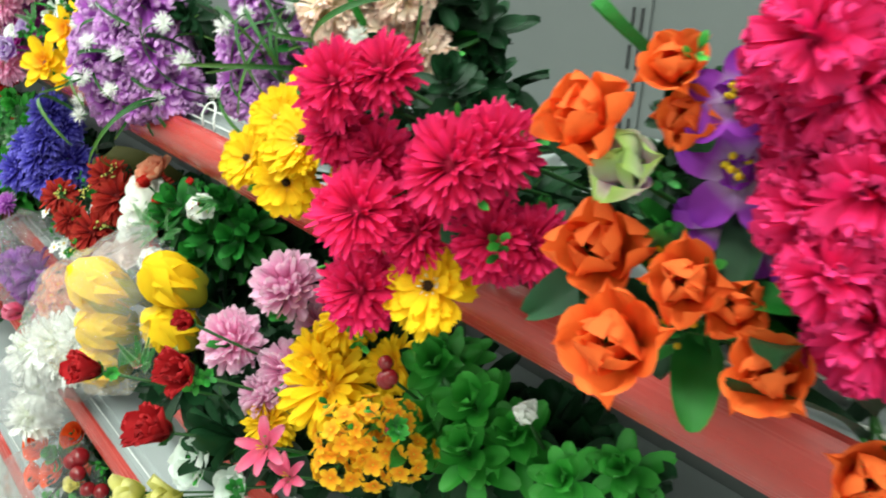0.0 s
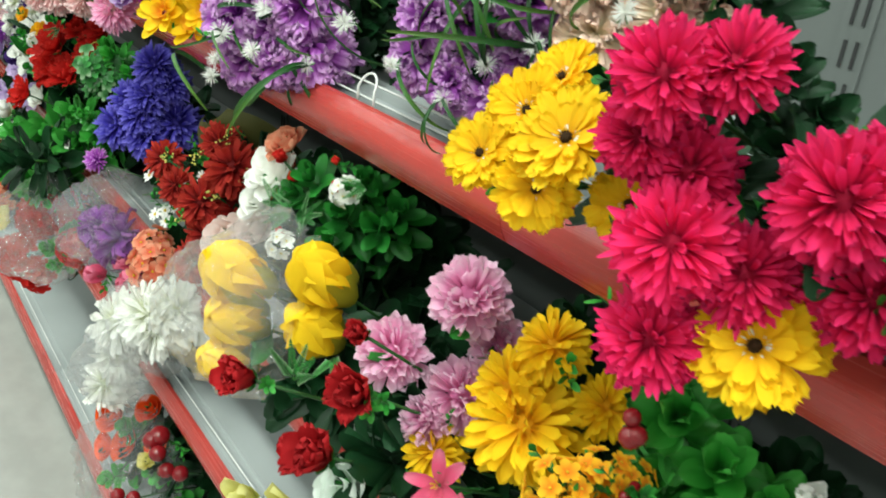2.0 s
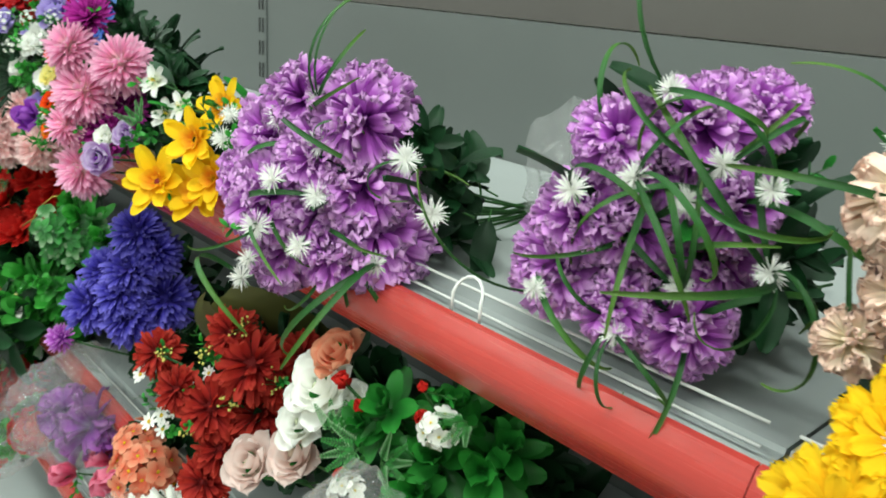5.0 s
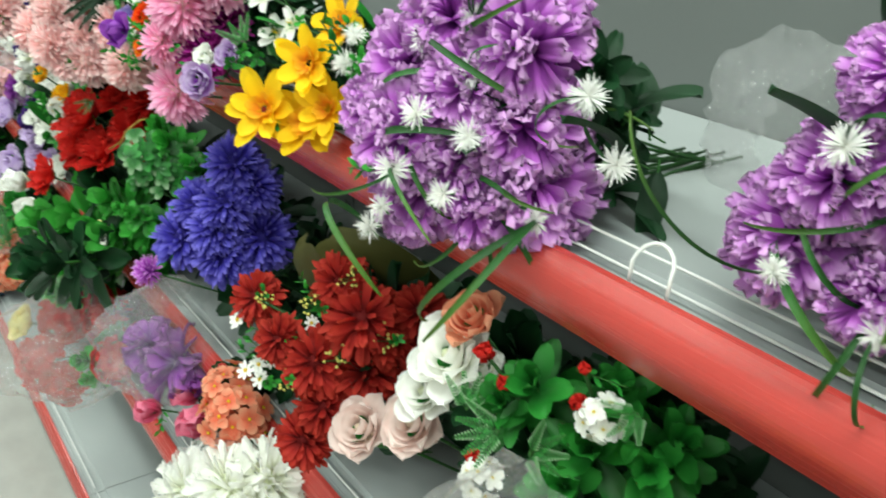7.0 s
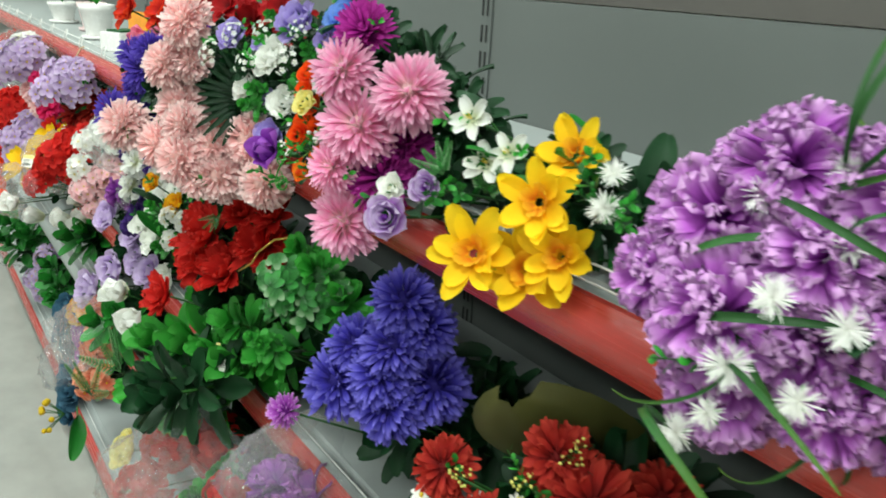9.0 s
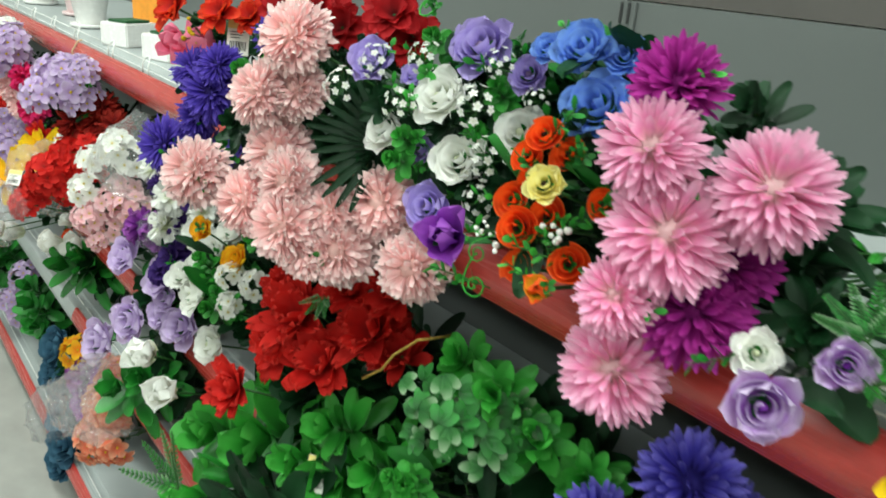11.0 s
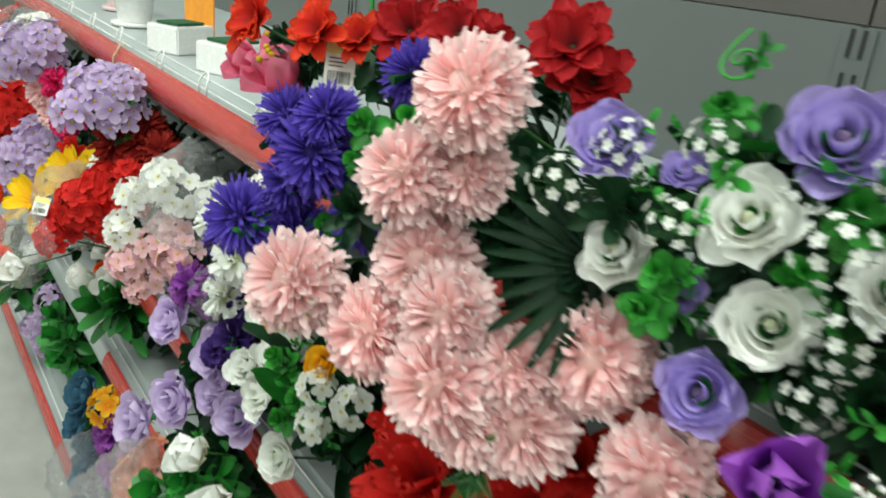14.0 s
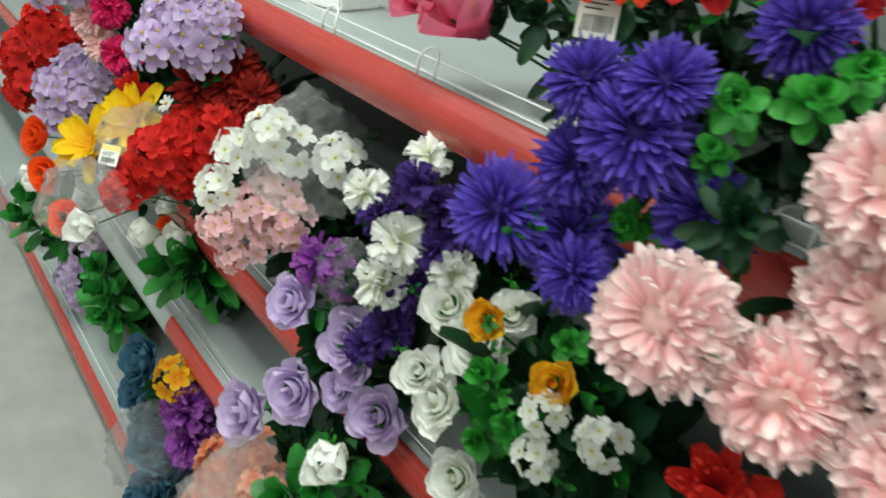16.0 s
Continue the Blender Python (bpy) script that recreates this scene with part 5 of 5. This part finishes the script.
bouquet("artificial_bouquet", "white and cream rose bouquet with dark leaf", (0.7, 6.602, 0.708), [("whiterose", [(0.355, 6.629, 0.963, 0.0354), (0.329, 6.653, 0.883, 0.033), (0.358, 6.686, 0.976, 0.0305), (0.341, 6.616, 0.802, 0.031), (0.321, 6.676, 0.909, 0.0254), (0.387, 6.622, 0.995, 0.0274)]),
    ("orangecream", [(0.346, 6.515, 0.989, 0.0206), (0.33, 6.598, 1.012, 0.0194)]),
    ("whitesmall", [(0.35, 6.452, 0.97, 0.0197), (0.339, 6.509, 0.966, 0.0185), (0.335, 6.507, 0.918, 0.0178)]),
    ("clover", [(0.33, 6.586, 0.959, 0.0348), (0.341, 6.552, 0.915, 0.0319), (0.388, 6.54, 1.004, 0.0284), (0.339, 6.584, 0.879, 0.0364)])], leaf=12, sprig=4, leafsize=0.075)
bouquet("artificial_bouquet", "lilac rose bouquet with oval green leaves", (0.7, 6.904, 0.708), [("lilacrose", [(0.302, 6.942, 0.852, 0.0403), (0.347, 6.868, 0.833, 0.0427), (0.295, 6.91, 0.73, 0.0476), (0.25, 6.972, 0.67, 0.0494), (0.353, 6.79, 0.756, 0.0435), (0.348, 6.849, 0.794, 0.0321), (0.338, 6.859, 0.754, 0.0312)])], leaf=12, leafsize=0.045)
bouquet("artificial_bouquet", "dark purple and white carnation bouquet of cloth", (0.7, 6.817, 0.708), [("darkpurple", [(0.365, 6.776, 1.071, 0.0248), (0.345, 6.813, 1.024, 0.023), (0.362, 6.764, 0.952, 0.0273), (0.351, 6.776, 0.893, 0.0266), (0.374, 6.737, 1.011, 0.0223), (0.39, 6.751, 1.05, 0.0237), (0.329, 6.791, 0.866, 0.0212)]),
    ("whitecarn", [(0.346, 6.77, 1.012, 0.029), (0.337, 6.783, 0.959, 0.0285), (0.342, 6.838, 1.043, 0.0246), (0.39, 6.796, 1.097, 0.024), (0.378, 6.71, 0.997, 0.0234)]),
    ("violetcarn", [(0.344, 6.941, 0.906, 0.0326), (0.366, 6.913, 0.889, 0.0264)])], leaf=8, wrap=(0.38, 6.923, 0.891, 0.047))
bouquet("artificial_bouquet", "pink and white delphinium bunch in clear plastic", (0.7, 7.168, 0.708), [("pinksmall", [(0.31, 7.188, 0.855, 0.0341), (0.347, 7.165, 0.889, 0.0357), (0.377, 7.148, 0.915, 0.0373), (0.36, 7.16, 0.84, 0.0364), (0.377, 7.105, 0.885, 0.0368), (0.323, 7.173, 0.805, 0.0237)]),
    ("whitesmall", [(0.322, 7.171, 0.982, 0.0291), (0.359, 7.144, 1.014, 0.0322), (0.308, 7.205, 0.911, 0.0302), (0.386, 7.13, 0.986, 0.0344), (0.416, 7.041, 1.004, 0.033)])], leaf=4, wrap=(0.4, 7.082, 0.992, 0.097))
bouquet("artificial_bouquet", "red blossom bunch wrapped in clear plastic", (0.7, 7.399, 0.708), [("redsmall", [(0.276, 7.388, 0.903, 0.0465), (0.316, 7.362, 0.939, 0.0461), (0.344, 7.333, 0.922, 0.0462), (0.261, 7.44, 0.845, 0.0402), (0.352, 7.313, 0.967, 0.0415), (0.236, 7.441, 0.821, 0.0361), (0.309, 7.373, 0.87, 0.0394)])], leaf=3, wrap=(0.32, 7.506, 0.849, 0.101))
bouquet("artificial_bouquet", "yellow lily bouquet of pointed cloth petals", (0.7, 7.671, 0.708), [("yellowlily", [(0.231, 7.68, 0.827, 0.0692), (0.303, 7.621, 0.887, 0.0637)])], leaf=4)
bouquet("artificial_bouquet", "dark red small rose bouquet", (0.7, 7.400, 0.708), [("darkred", [(0.342, 7.376, 1.017, 0.0429), (0.381, 7.338, 1.026, 0.0427), (0.365, 7.386, 1.053, 0.0403), (0.387, 7.354, 0.987, 0.035), (0.406, 7.29, 1.019, 0.0375), (0.394, 7.335, 1.055, 0.0359)]),
    ("daisy", [(0.329, 7.491, 0.951, 0.0144), (0.364, 7.471, 0.996, 0.0132)])], leaf=6)
bouquet("artificial_bouquet", "lavender hydrangea bouquet of cloth blossoms", (0.7, 7.393, 0.708), [("lavender", [(0.288, 7.404, 1.077, 0.0482), (0.331, 7.366, 1.108, 0.0551), (0.352, 7.347, 1.076, 0.0426), (0.32, 7.417, 1.116, 0.0468), (0.355, 7.329, 1.13, 0.0361)])], leaf=5)
bouquet("artificial_bouquet", "lavender and orange blossom bouquet", (0.7, 7.998, 0.708), [("lavender", [(0.27, 8.056, 0.825, 0.0553), (0.308, 8.017, 0.807, 0.0528), (0.356, 7.992, 0.879, 0.047), (0.31, 8.061, 0.862, 0.0503), (0.254, 8.064, 0.756, 0.0454)]),
    ("redlily", [(0.326, 7.678, 0.915, 0.0383)])], leaf=5)
bouquet("artificial_bouquet", "red and pink carnation bouquet", (0.7, 8.116, 0.708), [("redsmall", [(0.312, 8.307, 0.858, 0.0579), (0.298, 8.35, 0.905, 0.0579), (0.345, 8.288, 0.826, 0.0526), (0.365, 8.294, 0.889, 0.0494)]),
    ("palepom", [(0.317, 7.948, 1.002, 0.0344), (0.338, 7.927, 0.952, 0.0348)]),
    ("hotpom", [(0.34, 7.805, 0.957, 0.0307), (0.334, 7.847, 1.041, 0.0306)])], leaf=6)
bouquet("artificial_bouquet", "lilac bunch wrapped in clear plastic", (0.7, 7.977, 0.708), [("lavender", [(0.28, 7.96, 1.098, 0.0645), (0.322, 7.928, 1.116, 0.0542), (0.259, 8.01, 1.076, 0.0583), (0.338, 7.931, 1.073, 0.0434)])], leaf=4, wrap=(0.33, 8.217, 1.069, 0.112))
bouquet("artificial_bouquet", "red rose bunch at the far end of the shelf", (0.7, 8.183, 0.708), [("redrose", [(0.299, 8.376, 1.12, 0.0597), (0.338, 8.344, 1.1, 0.0498)]),
    ("whitesmall", [(0.293, 7.977, 1.138, 0.0345), (0.324, 7.957, 1.154, 0.0315)])], leaf=5)
bouquet("artificial_bouquet", "orange and cream tulip bunch in plastic", (0.7, 7.956, 0.708), [("orangerose", [(0.161, 7.711, 0.753, 0.0348), (0.14, 7.447, 0.777, 0.0284), (0.179, 7.886, 0.771, 0.0373)]),
    ("whitetulip", [(0.219, 8.066, 0.599, 0.0477), (0.166, 7.401, 0.777, 0.0374), (0.291, 7.996, 0.563, 0.0477)]),
    ("redsmall", [(0.27, 8.472, 0.707, 0.063), (0.267, 8.508, 0.79, 0.0612)])], leaf=5, wrap=(0.184, 7.442, 0.798, 0.083))
bouquet("artificial_bouquet", "red and green blossom bunch in a plastic sleeve", (0.62, 6.358, 0.493), [("redsmall", [(0.281, 6.409, 0.547, 0.0519), (0.352, 6.337, 0.563, 0.049), (0.232, 6.444, 0.433, 0.0532), (0.262, 6.397, 0.393, 0.0435), (0.319, 6.191, 0.544, 0.0391), (0.325, 6.394, 0.583, 0.0425)]),
    ("clover", [(0.281, 6.248, 0.525, 0.053), (0.323, 6.233, 0.571, 0.044), (0.266, 6.36, 0.626, 0.0451), (0.289, 6.258, 0.477, 0.0383)]),
    ("yellowrose", [(0.201, 6.444, 0.538, 0.035)])], leaf=4, wrap=(0.264, 6.243, 0.583, 0.135))
bouquet("artificial_bouquet", "pink buds and peach blossoms in crinkled plastic", (0.62, 5.864, 0.493), [("pinkbud", [(0.301, 5.925, 0.602, 0.0316), (0.358, 5.855, 0.603, 0.0439), (0.356, 5.896, 0.628, 0.0316)]),
    ("peachsmall", [(0.35, 5.696, 0.71, 0.0449), (0.364, 5.671, 0.681, 0.0402), (0.36, 5.737, 0.73, 0.0369)]),
    ("violetcarn", [(0.36, 5.953, 0.661, 0.057), (0.334, 6.016, 0.669, 0.0436)])], leaf=5, wrap=(0.36, 5.976, 0.693, 0.114))
bouquet("artificial_bouquet", "white chrysanthemum ball in plastic netting", (0.62, 5.634, 0.493), [("whitepom", [(0.31, 5.626, 0.657, 0.0574), (0.351, 5.589, 0.675, 0.0569), (0.278, 5.69, 0.615, 0.0558), (0.38, 5.563, 0.657, 0.0457), (0.324, 5.603, 0.649, 0.0609)])], leaf=2, wrap=(0.35, 5.672, 0.601, 0.111))
bouquet("artificial_bouquet", "white tulip bunch with broad dark leaves", (0.62, 7.540, 0.493), [("whitetulip", [(0.31, 7.551, 0.673, 0.0452), (0.356, 7.505, 0.669, 0.0451), (0.351, 7.549, 0.725, 0.0293)]),
    ("orangerose", [(0.347, 7.574, 0.677, 0.0217)]),
    ("leafy", [(0.341, 7.481, 0.623, 0.0764), (0.374, 7.46, 0.64, 0.0657)])], leaf=6)
bouquet("artificial_bouquet", "peach blossoms and white buds wrapped in plastic", (0.62, 6.950, 0.493), [("peachsmall", [(0.295, 7.128, 0.422, 0.0546), (0.288, 6.988, 0.562, 0.044), (0.277, 7.135, 0.347, 0.0557), (0.267, 6.914, 0.55, 0.0461), (0.296, 7.078, 0.359, 0.0494)]),
    ("whitetulip", [(0.288, 6.773, 0.726, 0.042), (0.302, 6.716, 0.672, 0.0431)]),
    ("leafy", [(0.27, 6.828, 0.626, 0.0658), (0.302, 6.809, 0.647, 0.054)])], leaf=4, wrap=(0.242, 6.898, 0.583, 0.089))
bouquet("artificial_bouquet", "white filler flower bunch in crumpled plastic", (0.62, 5.804, 0.493), [("whitepom", [(0.306, 5.813, 0.464, 0.0568), (0.314, 5.702, 0.562, 0.0463), (0.279, 5.838, 0.386, 0.0544)])], leaf=2, wrap=(0.255, 5.6, 0.583, 0.082))
bouquet("artificial_bouquet", "orange blossom and berry bunch in a plastic bag", (0.58, 5.717, 0.143), [("orangerose", [(0.273, 5.806, 0.336, 0.0338), (0.34, 5.746, 0.367, 0.0286), (0.29, 5.773, 0.278, 0.034), (0.259, 5.818, 0.251, 0.0296), (0.334, 5.7, 0.305, 0.0261)]),
    ("redberry", [(0.319, 5.567, 0.408, 0.0324), (0.328, 5.533, 0.361, 0.0324), (0.248, 5.605, 0.27, 0.0267)]),
    ("clover", [(0.308, 5.766, 0.314, 0.0543), (0.338, 5.683, 0.249, 0.0597), (0.363, 5.62, 0.196, 0.0475), (0.269, 5.782, 0.188, 0.0494)]),
    ("yellowrose", [(0.306, 5.666, 0.302, 0.0185)])], leaf=5, wrap=(0.324, 5.755, 0.233, 0.141))
bouquet("artificial_bouquet", "dark teal blue rose bunch in plastic", (0.58, 7.476, 0.143), [("tealrose", [(0.284, 7.582, 0.368, 0.054), (0.272, 7.57, 0.306, 0.0519), (0.302, 7.515, 0.272, 0.0542), (0.277, 7.521, 0.207, 0.0547), (0.298, 7.432, 0.195, 0.0558), (0.248, 7.387, 0.188, 0.0492), (0.244, 7.464, 0.082, 0.0446)]),
    ("violetcarn", [(0.317, 7.37, 0.377, 0.0454), (0.319, 7.345, 0.323, 0.0478), (0.32, 7.413, 0.39, 0.0323)]),
    ("pansy", [(0.316, 7.414, 0.43, 0.0387)])], leaf=4, wrap=(0.292, 7.466, 0.233, 0.103))
bouquet("artificial_bouquet", "small violet blossom bunch with dark leaves", (0.58, 8.115, 0.143), [("violetsmall", [(0.333, 8.171, 0.353, 0.0462), (0.29, 8.197, 0.262, 0.0438), (0.303, 8.173, 0.218, 0.0409)]),
    ("leafy", [(0.336, 7.998, 0.3, 0.0767), (0.341, 7.976, 0.242, 0.0741), (0.339, 8.052, 0.34, 0.0596)])], leaf=6)
bouquet("artificial_bouquet", "dark green leaf bunch rolled in plastic", (0.58, 8.324, 0.143), [("leafy", [(0.264, 8.311, 0.44, 0.0856), (0.307, 8.257, 0.405, 0.0779), (0.236, 8.345, 0.362, 0.0792)])], leaf=3, wrap=(0.31, 8.515, 0.316, 0.137))

# ---- small things among the bouquets ----
hang_tag((0.395, 6.595, 1.295), -48, -12, 0.034, 0.052)
hang_tag((0.225, 7.46, 0.875), -50, -30, 0.035, 0.035)
hang_tag((0.33, 6.22, 0.80), -50, -35, 0.03, 0.045)
tagged(part("gold_tinsel", tube_bm([(0.33, 6.125, 0.985), (0.345, 6.11, 1.0), (0.352, 6.10, 1.02), (0.37, 6.082, 1.042), (0.40, 6.06, 1.05)], 0.0016, 6), GOLD, None), "twisted gold tinsel thread among green leaves", "tinsel")
paper = Shape()
paper.petal(OLIVE, Matrix.Identity(4), 1.0, 0.95, curl=0.35, cup=0.12, ruffle=0.02, tip=0.5, base=0.75, nl=8, nw=8)
olive = tagged(part("wrapping_paper", paper.mesh("wrapping_paper"), None, None), "olive green florist paper cone beside blue flowers", "paper")
olive.matrix_basis = along(Vector((0.56, 5.58, 0.86)), Vector((-0.75, -0.1, 0.55)).normalized(), 0.5, 0.21)
